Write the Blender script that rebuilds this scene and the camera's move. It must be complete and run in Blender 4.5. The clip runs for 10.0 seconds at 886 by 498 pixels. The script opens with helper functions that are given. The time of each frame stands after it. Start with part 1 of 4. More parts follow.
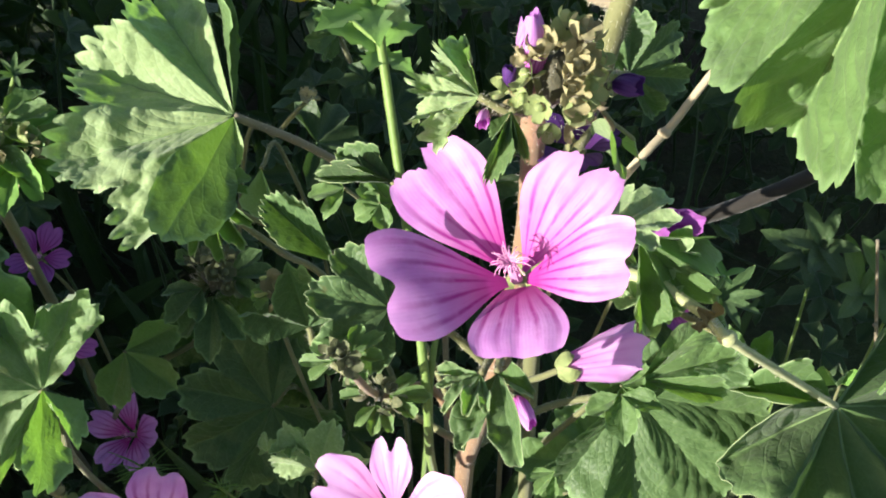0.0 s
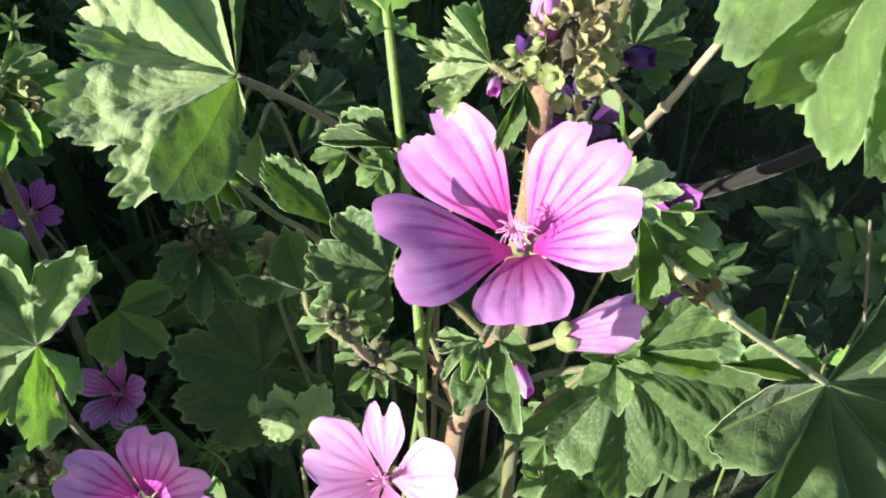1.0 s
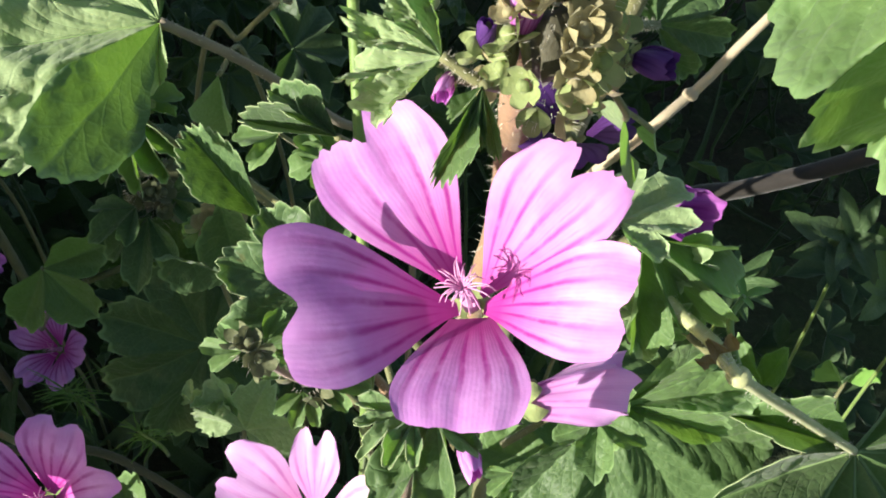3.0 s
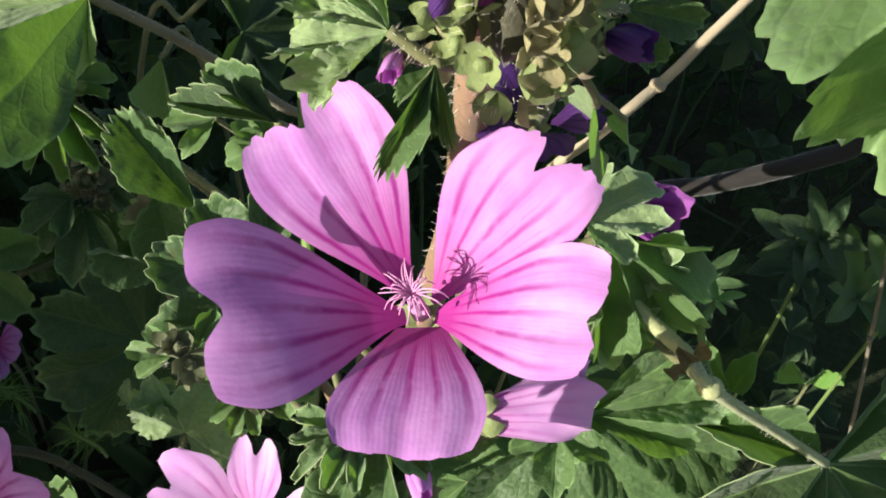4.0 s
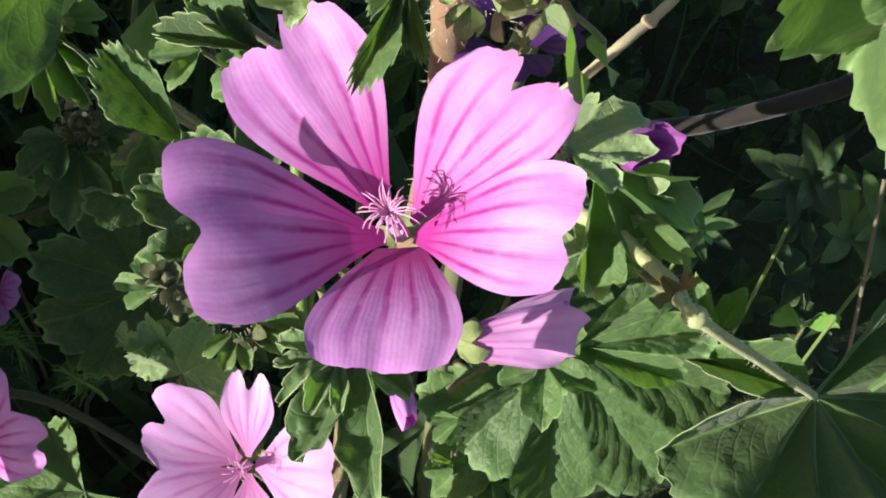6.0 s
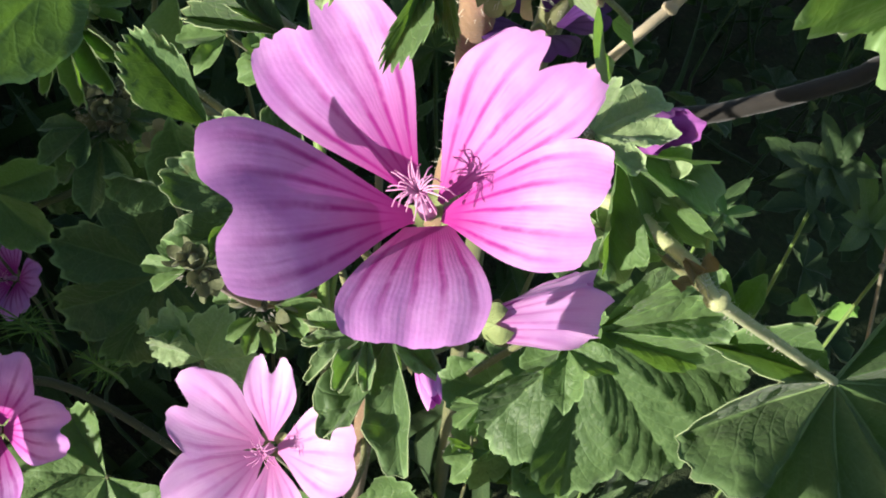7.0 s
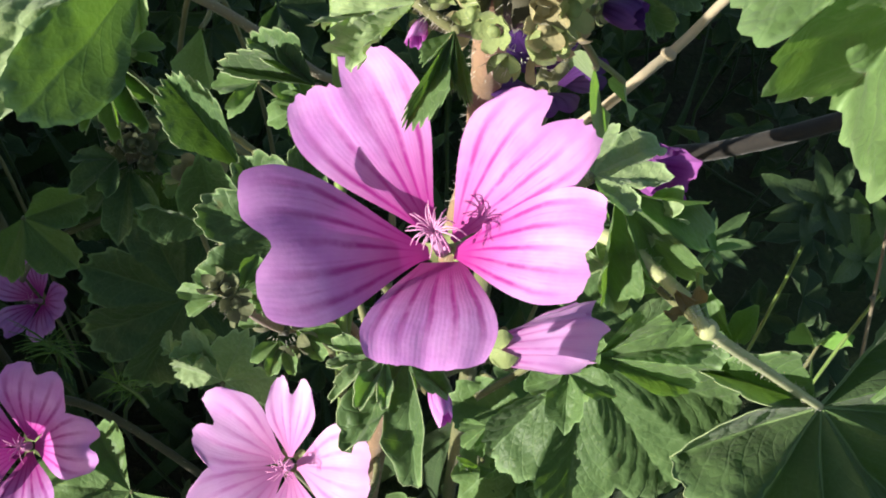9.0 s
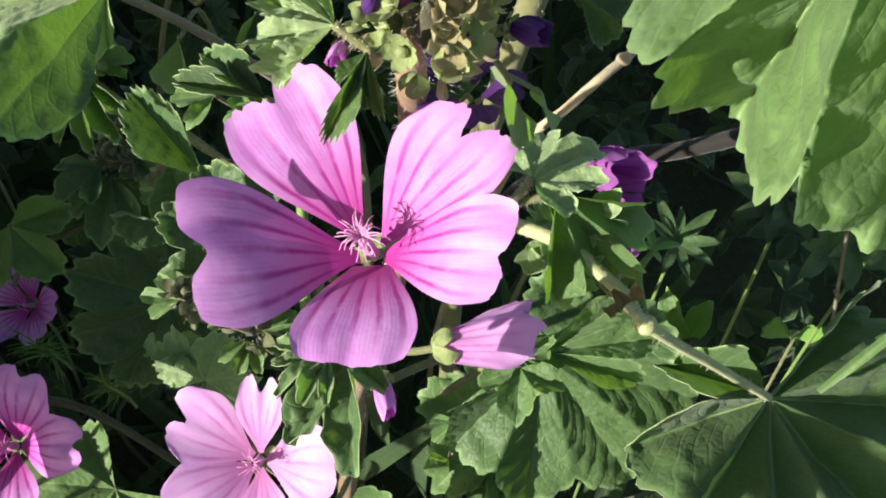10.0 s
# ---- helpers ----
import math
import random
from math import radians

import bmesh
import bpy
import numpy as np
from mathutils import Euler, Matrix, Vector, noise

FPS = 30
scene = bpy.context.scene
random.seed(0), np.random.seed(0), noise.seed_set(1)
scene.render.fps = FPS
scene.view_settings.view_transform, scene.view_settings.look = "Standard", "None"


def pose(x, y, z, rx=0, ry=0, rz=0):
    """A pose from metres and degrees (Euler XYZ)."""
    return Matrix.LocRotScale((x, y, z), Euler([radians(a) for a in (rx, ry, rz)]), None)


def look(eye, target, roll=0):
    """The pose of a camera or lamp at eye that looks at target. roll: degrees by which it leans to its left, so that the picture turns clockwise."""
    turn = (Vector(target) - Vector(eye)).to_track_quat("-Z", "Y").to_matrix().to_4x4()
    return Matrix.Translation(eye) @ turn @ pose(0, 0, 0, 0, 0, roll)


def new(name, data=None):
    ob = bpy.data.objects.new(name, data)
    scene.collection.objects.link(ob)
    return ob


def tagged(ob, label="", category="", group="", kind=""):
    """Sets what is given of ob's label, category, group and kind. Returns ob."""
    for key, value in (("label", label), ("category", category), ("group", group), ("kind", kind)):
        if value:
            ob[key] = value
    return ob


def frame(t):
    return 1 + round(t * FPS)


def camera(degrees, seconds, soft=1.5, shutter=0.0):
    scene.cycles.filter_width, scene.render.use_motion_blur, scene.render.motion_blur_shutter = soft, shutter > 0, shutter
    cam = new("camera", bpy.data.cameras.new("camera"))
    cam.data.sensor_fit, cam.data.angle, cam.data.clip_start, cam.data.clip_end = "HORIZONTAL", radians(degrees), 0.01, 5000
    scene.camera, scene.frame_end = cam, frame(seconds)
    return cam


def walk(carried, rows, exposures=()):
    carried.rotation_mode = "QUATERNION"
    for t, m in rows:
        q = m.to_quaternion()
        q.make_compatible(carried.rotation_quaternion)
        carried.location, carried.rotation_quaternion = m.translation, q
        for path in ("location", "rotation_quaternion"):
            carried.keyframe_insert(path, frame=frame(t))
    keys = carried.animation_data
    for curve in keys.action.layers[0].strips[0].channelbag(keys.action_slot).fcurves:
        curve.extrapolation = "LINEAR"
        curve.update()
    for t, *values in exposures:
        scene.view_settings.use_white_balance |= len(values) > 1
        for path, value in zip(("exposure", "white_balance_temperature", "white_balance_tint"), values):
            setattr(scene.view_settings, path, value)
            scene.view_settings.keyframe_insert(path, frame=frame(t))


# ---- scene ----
cam = camera(39.9, 10.0, soft=1.9)
PATH = [
    (0, (0.005, 0.0, 0.625), (-0.022, 1.399, -0.804), -0.3),
    (0.5, (0.003, 0.001, 0.625), (-0.008, 1.362, -0.84), 1.2),
    (1, (0.001, -0.001, 0.625), (0.003, 1.363, -0.838), 2.2),
    (1.2, (-0.001, -0.017, 0.637), (0.007, 1.356, -0.818), 3.8),
    (1.5, (-0.002, -0.048, 0.67), (-0.012, 1.309, -0.799), 5.6),
    (1.8, (-0.002, -0.07, 0.708), (-0.039, 1.233, -0.809), 7.7),
    (2, (0.002, -0.062, 0.715), (-0.044, 1.227, -0.813), 8.6),
    (2.2, (0.008, -0.045, 0.7), (-0.044, 1.241, -0.831), 7.5),
    (2.5, (0.014, -0.007, 0.647), (-0.036, 1.246, -0.911), 6.9),
    (2.8, (0.013, 0.037, 0.609), (-0.027, 1.306, -0.936), 6.1),
    (3, (0.012, 0.052, 0.593), (-0.004, 1.329, -0.946), 6.4),
    (3.2, (0.013, 0.06, 0.581), (0.017, 1.34, -0.957), 7.5),
    (4.3, (0.013, 0.064, 0.58), (0.082, 1.327, -0.97), 9.7),
    (4.5, (0.014, 0.064, 0.578), (0.093, 1.316, -0.98), 9.7),
    (5, (0.016, 0.063, 0.579), (0.082, 1.287, -1.002), 9.0),
    (5.5, (0.017, 0.062, 0.579), (0.082, 1.28, -1.006), 9.4),
    (7, (0.015, 0.058, 0.579), (0.051, 1.263, -1.017), 8.7),
    (7.5, (0.017, 0.06, 0.583), (0.048, 1.261, -1.015), 8.8),
    (8, (0.015, 0.057, 0.589), (0.055, 1.279, -0.994), 9.5),
    (8.5, (0.014, 0.055, 0.589), (0.044, 1.291, -0.982), 8.9),
    (9, (0.014, 0.048, 0.594), (0.031, 1.283, -0.978), 8.5),
    (9.5, (0.021, 0.047, 0.596), (0.021, 1.279, -0.979), 7.4),
    (10, (0.025, 0.043, 0.604), (0.028, 1.275, -0.972), 7.2),
]
walk(cam, [(t, look(eye, target, roll)) for t, eye, target, roll in PATH],
     [(0, 1.37), (0.5, 1.45), (1, 1.46), (2, 1.58), (2.5, 1.55), (3, 1.27), (4.5, 0.80), (5.5, 0.83), (7, 1.03), (8, 0.98), (10, 1.08)])

# ---- light: a low sun on the left, open sky above ----
SUN = Vector((-0.80, -0.58, 0.21)).normalized()
world = bpy.data.worlds.new("sky")
scene.world = world
world.use_nodes = True
wn = world.node_tree.nodes
sky = wn.new("ShaderNodeTexSky")
sky.sky_type = "NISHITA"
sky.sun_disc = False
sky.sun_elevation = math.asin(SUN.z)
sky.sun_rotation = math.atan2(SUN.x, SUN.y)
wn["Background"].inputs["Strength"].default_value = 0.088
world.node_tree.links.new(sky.outputs[0], wn["Background"].inputs[0])
lamp = bpy.data.lights.new("sun", "SUN")
lamp.energy, lamp.angle, lamp.color = 4.8, radians(0.5), (1.0, 0.95, 0.86)
new("sun", lamp).matrix_world = look(SUN * 5, (0, 0, 0))

# ---- materials ----
def nodes_of(name):
    m = bpy.data.materials.new(name)
    m.use_nodes = True
    t = m.node_tree
    t.nodes.clear()
    return m, t, t.nodes, t.links


class Web:
    """Short hand for wiring shader nodes."""

    def __init__(self, name):
        self.m, self.t, self.n, self.l = nodes_of(name)

    def put(self, kind, inputs=None, **props):
        node = self.n.new(kind)
        if "operation" in props:
            node.operation = props["operation"]
        if "data_type" in props:
            node.data_type = props["data_type"]
        if "feature" in props:
            node.feature = props["feature"]
        if "uv_map" in props:
            node.uv_map = props["uv_map"]
        for k, v in (inputs or {}).items():
            if isinstance(v, bpy.types.NodeSocket):
                self.l.new(v, node.inputs[k])
            else:
                node.inputs[k].default_value = v
        return node

    def math(self, op, a, b=0.0, c=0.0):
        return self.put("ShaderNodeMath", {0: a, 1: b, 2: c}, operation=op).outputs[0]

    def noise(self, vec, scale, detail=4.0, rough=0.6):
        return self.put("ShaderNodeTexNoise", {"Vector": vec, "Scale": scale, "Detail": detail, "Roughness": rough}).outputs[0]

    def ramp(self, fac, lo, hi):
        return self.put("ShaderNodeMapRange", {0: fac, 1: lo, 2: hi, 3: 0.0, 4: 1.0}).outputs[0]

    def mix(self, fac, a, b):
        return self.put("ShaderNodeMix", {0: fac, 6: a, 7: b}, data_type="RGBA").outputs[2]

    def sheet(self, colour, glow, share, rough, bump=None, strength=0.3, distance=0.0004, sheen=0.0):
        """A thin sheet that lets light through: reflected colour, transmitted colour and its share."""
        p = self.put("ShaderNodeBsdfPrincipled", {"Base Color": colour, "Roughness": rough, "Specular IOR Level": 0.3, "Sheen Weight": sheen})
        g = self.put("ShaderNodeBsdfTranslucent", {"Color": glow})
        if bump is not None:
            b = self.put("ShaderNodeBump", {"Height": bump, "Strength": strength, "Distance": distance}).outputs[0]
            self.l.new(b, p.inputs["Normal"])
            soft = self.put("ShaderNodeBump", {"Height": bump, "Strength": strength * 0.4, "Distance": distance}).outputs[0]
            self.l.new(soft, g.inputs["Normal"])
        mixed = self.put("ShaderNodeMixShader", {0: share, 1: p.outputs[0], 2: g.outputs[0]})
        self.out(mixed.outputs[0])

    def out(self, shader):
        self.l.new(shader, self.put("ShaderNodeOutputMaterial").inputs[0])


def leaf_material(name, dark, light, glow, vein, share=0.35, rough=0.5, dust=0.0):
    w = Web(name)
    uv = w.put("ShaderNodeUVMap", uv_map="sheet").outputs[0]
    sep = w.put("ShaderNodeSeparateXYZ", {0: uv})
    u, v = sep.outputs[0], sep.outputs[1]
    pos = w.put("ShaderNodeNewGeometry").outputs["Position"]
    p = w.math("ABSOLUTE", w.math("SUBTRACT", w.math("FRACT", u), 0.5))
    # main vein along each lobe, side veins leaving it in pairs
    wide = w.math("MULTIPLY_ADD", v, -0.03, 0.05)
    main = w.math("SUBTRACT", 1.0, w.ramp(w.math("DIVIDE", p, wide), 0.25, 1.0))
    wob = w.math("MULTIPLY", w.noise(pos, 160.0, 2.0), 0.15)
    side = w.math("FRACT", w.math("ADD", w.math("MULTIPLY_ADD", v, 6.5, w.math("MULTIPLY", p, -7.0)), wob))
    side = w.math("ABSOLUTE", w.math("SUBTRACT", side, 0.5))
    side = w.math("SUBTRACT", 1.0, w.ramp(side, 0.02, 0.09))
    side = w.math("MULTIPLY", side, w.ramp(v, 0.1, 0.35))
    veins = w.math("MAXIMUM", main, w.math("MULTIPLY", side, 0.5))
    coarse = w.noise(pos, 55.0, 5.0, 0.65)
    fine = w.noise(pos, 900.0, 3.0, 0.7)
    cells = w.put("ShaderNodeTexVoronoi", {"Vector": pos, "Scale": 420.0}, feature="DISTANCE_TO_EDGE").outputs[0]
    rand = w.put("ShaderNodeObjectInfo").outputs["Random"]
    tone = w.math("ADD", w.math("MULTIPLY", w.ramp(coarse, 0.3, 0.7), 0.7), w.math("MULTIPLY", rand, 0.3))
    col = w.mix(tone, (*dark, 1), (*light, 1))
    col = w.mix(w.math("MULTIPLY", w.ramp(fine, 0.45, 0.75), 0.25 + dust), col, (*[min(1, c * 1.5 + 0.02 + 0.1 * dust) for c in light], 1))
    col = w.mix(w.math("MULTIPLY", veins, 0.55), col, (*vein, 1))
    rim = w.math("MULTIPLY", w.ramp(w.math("ADD", v, w.math("MULTIPLY", wob, 0.1)), 0.955, 0.99), 0.65)
    col = w.mix(rim, col, (*[min(0.8, c * 1.35 + 0.02) for c in vein], 1))
    spots = w.math("MULTIPLY", w.ramp(w.noise(pos, 330.0, 2.0), 0.70, 0.74), 0.35)
    col = w.mix(spots, col, (0.16, 0.13, 0.05, 1))
    thin = w.mix(w.math("MULTIPLY", veins, 0.6), (*glow, 1), (*[c * 0.55 for c in glow], 1))
    thin = w.mix(w.math("MULTIPLY", coarse, 0.5), thin, (*[c * 0.7 for c in glow], 1))
    h = w.math("ADD", w.math("MULTIPLY", w.math("MINIMUM", cells, 0.25), 1.6), w.math("MULTIPLY", fine, 0.35))
    h = w.math("SUBTRACT", h, w.math("MULTIPLY", veins, 0.9))
    h = w.math("ADD", h, w.math("MULTIPLY", coarse, 1.2))
    bent = w.put("ShaderNodeVectorMath", {0: pos, 1: w.put("ShaderNodeVectorMath", {0: w.put("ShaderNodeTexNoise", {"Vector": pos, "Scale": 140.0}).outputs[1], 1: (0.004, 0.004, 0.004)}, operation="MULTIPLY").outputs[0]}, operation="ADD").outputs[0]
    quilts = w.put("ShaderNodeTexVoronoi", {"Vector": bent, "Scale": 210.0}, feature="DISTANCE_TO_EDGE").outputs[0]
    h = w.math("ADD", h, w.math("MULTIPLY", w.math("POWER", w.math("MINIMUM", quilts, 0.35), 0.8), w.math("MULTIPLY_ADD", coarse, 2.4, -0.3)))
    col = w.mix(w.math("MULTIPLY", w.math("SUBTRACT", 1.0, w.ramp(quilts, 0.0, 0.06)), 0.22), col, (*vein, 1))
    w.sheet(col, thin, share, rough, h, 0.36, 0.0006, 0.15 + dust)
    return w.m


def petal_material(name, pale, deep, stripe, claw, glow, share=0.38):
    w = Web(name)
    uv = w.put("ShaderNodeUVMap", uv_map="sheet").outputs[0]
    sep = w.put("ShaderNodeSeparateXYZ", {0: uv})
    u, v = sep.outputs[0], sep.outputs[1]
    pos = w.put("ShaderNodeNewGeometry").outputs["Position"]
    wob = w.math("MULTIPLY", w.math("SUBTRACT", w.noise(pos, 180.0, 3.0), 0.5), 0.05)
    vv = w.math("ADD", v, wob)

    def bands(count, lo, hi, shift=0.5):
        f = w.math("ABSOLUTE", w.math("SUBTRACT", w.math("FRACT", w.math("MULTIPLY_ADD", vv, count, shift)), 0.5))
        return w.math("SUBTRACT", 1.0, w.ramp(f, lo, hi))

    main = bands(5.0, 0.05, 0.21, 0.0)
    fade = w.math("MULTIPLY", w.ramp(u, 0.02, 0.2), w.math("SUBTRACT", 1.0, w.ramp(u, 0.45, 0.95)))
    patchy = w.ramp(w.noise(pos, 260.0, 3.0), 0.15, 0.50)
    main = w.math("MULTIPLY", w.math("MULTIPLY", main, fade), patchy)
    thread = w.math("MULTIPLY", bands(27.0, 0.05, 0.3), w.math("MULTIPLY_ADD", w.ramp(u, 0.2, 1.0), -0.05, 0.07))
    branch = w.math("MULTIPLY", bands(11.0, 0.02, 0.16), w.math("MULTIPLY", w.ramp(u, 0.25, 0.5), w.math("SUBTRACT", 1.0, w.ramp(u, 0.6, 0.95))))
    branch = w.math("MULTIPLY", branch, w.math("MULTIPLY", w.ramp(w.noise(pos, 330.0, 2.0), 0.45, 0.62), 0.30))
    blotch = w.ramp(w.noise(pos, 110.0, 4.0, 0.6), 0.3, 0.72)
    col = w.mix(blotch, (*pale, 1), (*deep, 1))
    col = w.mix(thread, col, (*stripe, 1))
    col = w.mix(branch, col, (*stripe, 1))
    col = w.mix(w.math("MULTIPLY", main, 0.95), col, (*stripe, 1))
    col = w.mix(w.math("MULTIPLY", w.math("SUBTRACT", 1.0, w.ramp(u, 0.12, 0.62)), 0.92), col, (*claw, 1))
    thin = w.mix(w.math("MULTIPLY", main, 0.8), (*glow, 1), (*stripe, 1))
    thin = w.mix(w.math("MULTIPLY", w.math("SUBTRACT", 1.0, w.ramp(u, 0.05, 0.45)), 0.7), thin, (*claw, 1))
    h = w.math("ADD", w.math("MULTIPLY", bands(27.0, 0.0, 0.5), 0.10), w.math("MULTIPLY", w.noise(pos, 700.0, 3.0), 0.5))
    w.sheet(col, thin, share, 0.55, h, 0.35, 0.0003, 0.05)
    return w.m


def plain_material(name, dark, light, rough=0.6, scale=250.0, share=0.0, bump=0.5):
    w = Web(name)
    pos = w.put("ShaderNodeNewGeometry").outputs["Position"]
    a, b = w.noise(pos, scale * 0.3, 4.0), w.noise(pos, scale * 5.0, 3.0)
    rand = w.put("ShaderNodeObjectInfo").outputs["Random"]
    f = w.math("ADD", w.math("MULTIPLY", w.ramp(a, 0.3, 0.7), 0.6), w.math("MULTIPLY_ADD", b, 0.35, w.math("MULTIPLY", rand, 0.2)))
    col = w.mix(f, (*dark, 1), (*light, 1))
    w.sheet(col, (*light, 1), share, rough, w.math("ADD", a, b), bump, 0.0004, 0.15)
    return w.m


LEAF = leaf_material("mallow leaf", (0.082, 0.150, 0.048), (0.142, 0.240, 0.078), (0.22, 0.42, 0.04), (0.20, 0.32, 0.12), 0.38)
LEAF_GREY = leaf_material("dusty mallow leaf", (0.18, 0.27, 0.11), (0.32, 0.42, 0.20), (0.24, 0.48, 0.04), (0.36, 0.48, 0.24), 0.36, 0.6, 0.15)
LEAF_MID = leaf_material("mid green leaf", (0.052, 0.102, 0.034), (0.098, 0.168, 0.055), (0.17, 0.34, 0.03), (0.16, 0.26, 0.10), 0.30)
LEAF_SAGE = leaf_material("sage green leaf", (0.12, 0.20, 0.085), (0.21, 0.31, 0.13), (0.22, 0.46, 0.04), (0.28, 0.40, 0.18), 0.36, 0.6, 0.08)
# darker copy of the leaf, shade put into its colour
LEAF_SHADED = leaf_material("shaded leaf green", (0.040, 0.080, 0.028), (0.074, 0.135, 0.046), (0.12, 0.25, 0.025), (0.15, 0.25, 0.09), 0.24)
# very dark green: the deep shade low down is in this colour
LEAF_UNDER_DIM = leaf_material("shade-dimmed undergrowth leaf", (0.026, 0.052, 0.019), (0.056, 0.104, 0.034), (0.08, 0.17, 0.02), (0.08, 0.13, 0.05), 0.25)
PETAL = petal_material("mallow petal", (0.81, 0.42, 0.83), (0.63, 0.24, 0.67), (0.34, 0.02, 0.27), (0.47, 0.015, 0.27), (0.60, 0.13, 0.60), 0.28)
# pale pink, raised further to carry sunlight on the half-closed flower
PETAL_PALE = petal_material("pale pink petal", (0.84, 0.50, 0.84), (0.74, 0.37, 0.77), (0.56, 0.16, 0.52), (0.72, 0.24, 0.56), (0.62, 0.24, 0.64), 0.34)
PETAL_MAUVE = petal_material("dull mauve petal", (0.67, 0.34, 0.73), (0.53, 0.21, 0.61), (0.25, 0.02, 0.23), (0.40, 0.03, 0.26), (0.46, 0.12, 0.54), 0.34)
# darkened petal colours that carry the shade of flowers under leaves
PETAL_SHADED = petal_material("shaded mauve petal", (0.40, 0.13, 0.42), (0.29, 0.07, 0.32), (0.18, 0.02, 0.18), (0.26, 0.03, 0.22), (0.38, 0.10, 0.46))
PETAL_VIOLET = petal_material("faded violet petal", (0.13, 0.05, 0.24), (0.08, 0.025, 0.17), (0.05, 0.01, 0.10), (0.07, 0.015, 0.11), (0.10, 0.03, 0.20))
STIGMA = plain_material("pink stigma", (0.66, 0.20, 0.48), (0.86, 0.46, 0.72), 0.5, 400, 0.2)
ANTHER = plain_material("mauve anther", (0.36, 0.12, 0.30), (0.62, 0.34, 0.55), 0.7, 400)
STEM = plain_material("hairy green stem", (0.10, 0.11, 0.045), (0.19, 0.19, 0.085), 0.65, 200)
# lighter stem copy, sunlight on the stalk put into its colour
STEM_SUNLIT = plain_material("sunlit yellow-green stem", (0.26, 0.29, 0.12), (0.42, 0.44, 0.22), 0.55, 200)
STEM_BROWN = plain_material("reddish brown stem", (0.15, 0.09, 0.05), (0.31, 0.20, 0.12), 0.6, 200)
STEM_GREEN = plain_material("fresh green stem", (0.10, 0.17, 0.035), (0.18, 0.27, 0.07), 0.5, 200)
STEM_GREY = plain_material("grey brown stem", (0.13, 0.11, 0.075), (0.26, 0.22, 0.15), 0.7, 200)
# stem colour darkened for stems in shade and the hidden cluster cores
STEM_SHADED = plain_material("shaded olive stem", (0.035, 0.034, 0.020), (0.085, 0.078, 0.045), 0.6, 200)
# weathered wood, darkened well down so the branch looks shaded
WOOD_SHADED = plain_material("shaded weathered wood", (0.012, 0.010, 0.008), (0.034, 0.029, 0.024), 0.8, 200)
TWIG = plain_material("dry straw twig", (0.32, 0.25, 0.15), (0.52, 0.44, 0.30), 0.7, 200)
SEPAL = plain_material("pale green sepal", (0.18, 0.24, 0.08), (0.36, 0.42, 0.18), 0.6, 300, 0.25)
SEPAL_DULL = plain_material("dull green sepal", (0.08, 0.10, 0.045), (0.17, 0.18, 0.09), 0.65, 300, 0.2)
SEPAL_DRY = plain_material("straw calyx", (0.22, 0.19, 0.09), (0.44, 0.40, 0.22), 0.65, 300, 0.25)
RIB = plain_material("pale leaf vein", (0.17, 0.27, 0.09), (0.25, 0.36, 0.14), 0.5, 250, 0.2)
MARGIN = plain_material("pale leaf margin", (0.20, 0.28, 0.12), (0.34, 0.42, 0.21), 0.6, 300, 0.2)
FRESH = plain_material("fresh leaflet", (0.10, 0.22, 0.04), (0.20, 0.38, 0.08), 0.5, 250, 0.3)
HAIR = plain_material("pale plant hair", (0.55, 0.52, 0.42), (0.75, 0.72, 0.60), 0.5, 300, 0.3)
YELLOW = plain_material("yellow petal", (0.62, 0.52, 0.04), (0.80, 0.72, 0.10), 0.5, 300, 0.3)
RUST = plain_material("rusty dry leaf", (0.13, 0.10, 0.035), (0.28, 0.19, 0.07), 0.7, 250, 0.25)


def soil_material():
    w = Web("dark soil")
    pos = w.put("ShaderNodeNewGeometry").outputs["Position"]
    a, b = w.noise(pos, 14.0, 6.0, 0.7), w.noise(pos, 220.0, 4.0, 0.7)
    col = w.mix(w.ramp(a, 0.3, 0.7), (0.022, 0.016, 0.010, 1), (0.07, 0.052, 0.032, 1))
    col = w.mix(w.ramp(b, 0.55, 0.75), col, (0.13, 0.10, 0.06, 1))
    weeds = w.ramp(w.noise(pos, 2.3, 8.0, 0.75), 0.42, 0.56)
    green = w.mix(b, (0.030, 0.055, 0.016, 1), (0.085, 0.13, 0.04, 1))
    col = w.mix(w.math("MULTIPLY", weeds, 0.85), col, green)
    bump = w.put("ShaderNodeBump", {"Height": w.math("ADD", a, b), "Strength": 0.8, "Distance": 0.01}).outputs[0]
    w.out(w.put("ShaderNodeBsdfPrincipled", {"Base Color": col, "Roughness": 0.95, "Normal": bump}).outputs[0])
    return w.m


SOIL = soil_material()

# ---- shapes ----
rng = random.Random(7)


def thing(name, at, label, category, group="", kind=""):
    ob = new(name)
    ob.empty_display_size = 0.01
    ob.location = at
    return tagged(ob, label, category, group, kind)


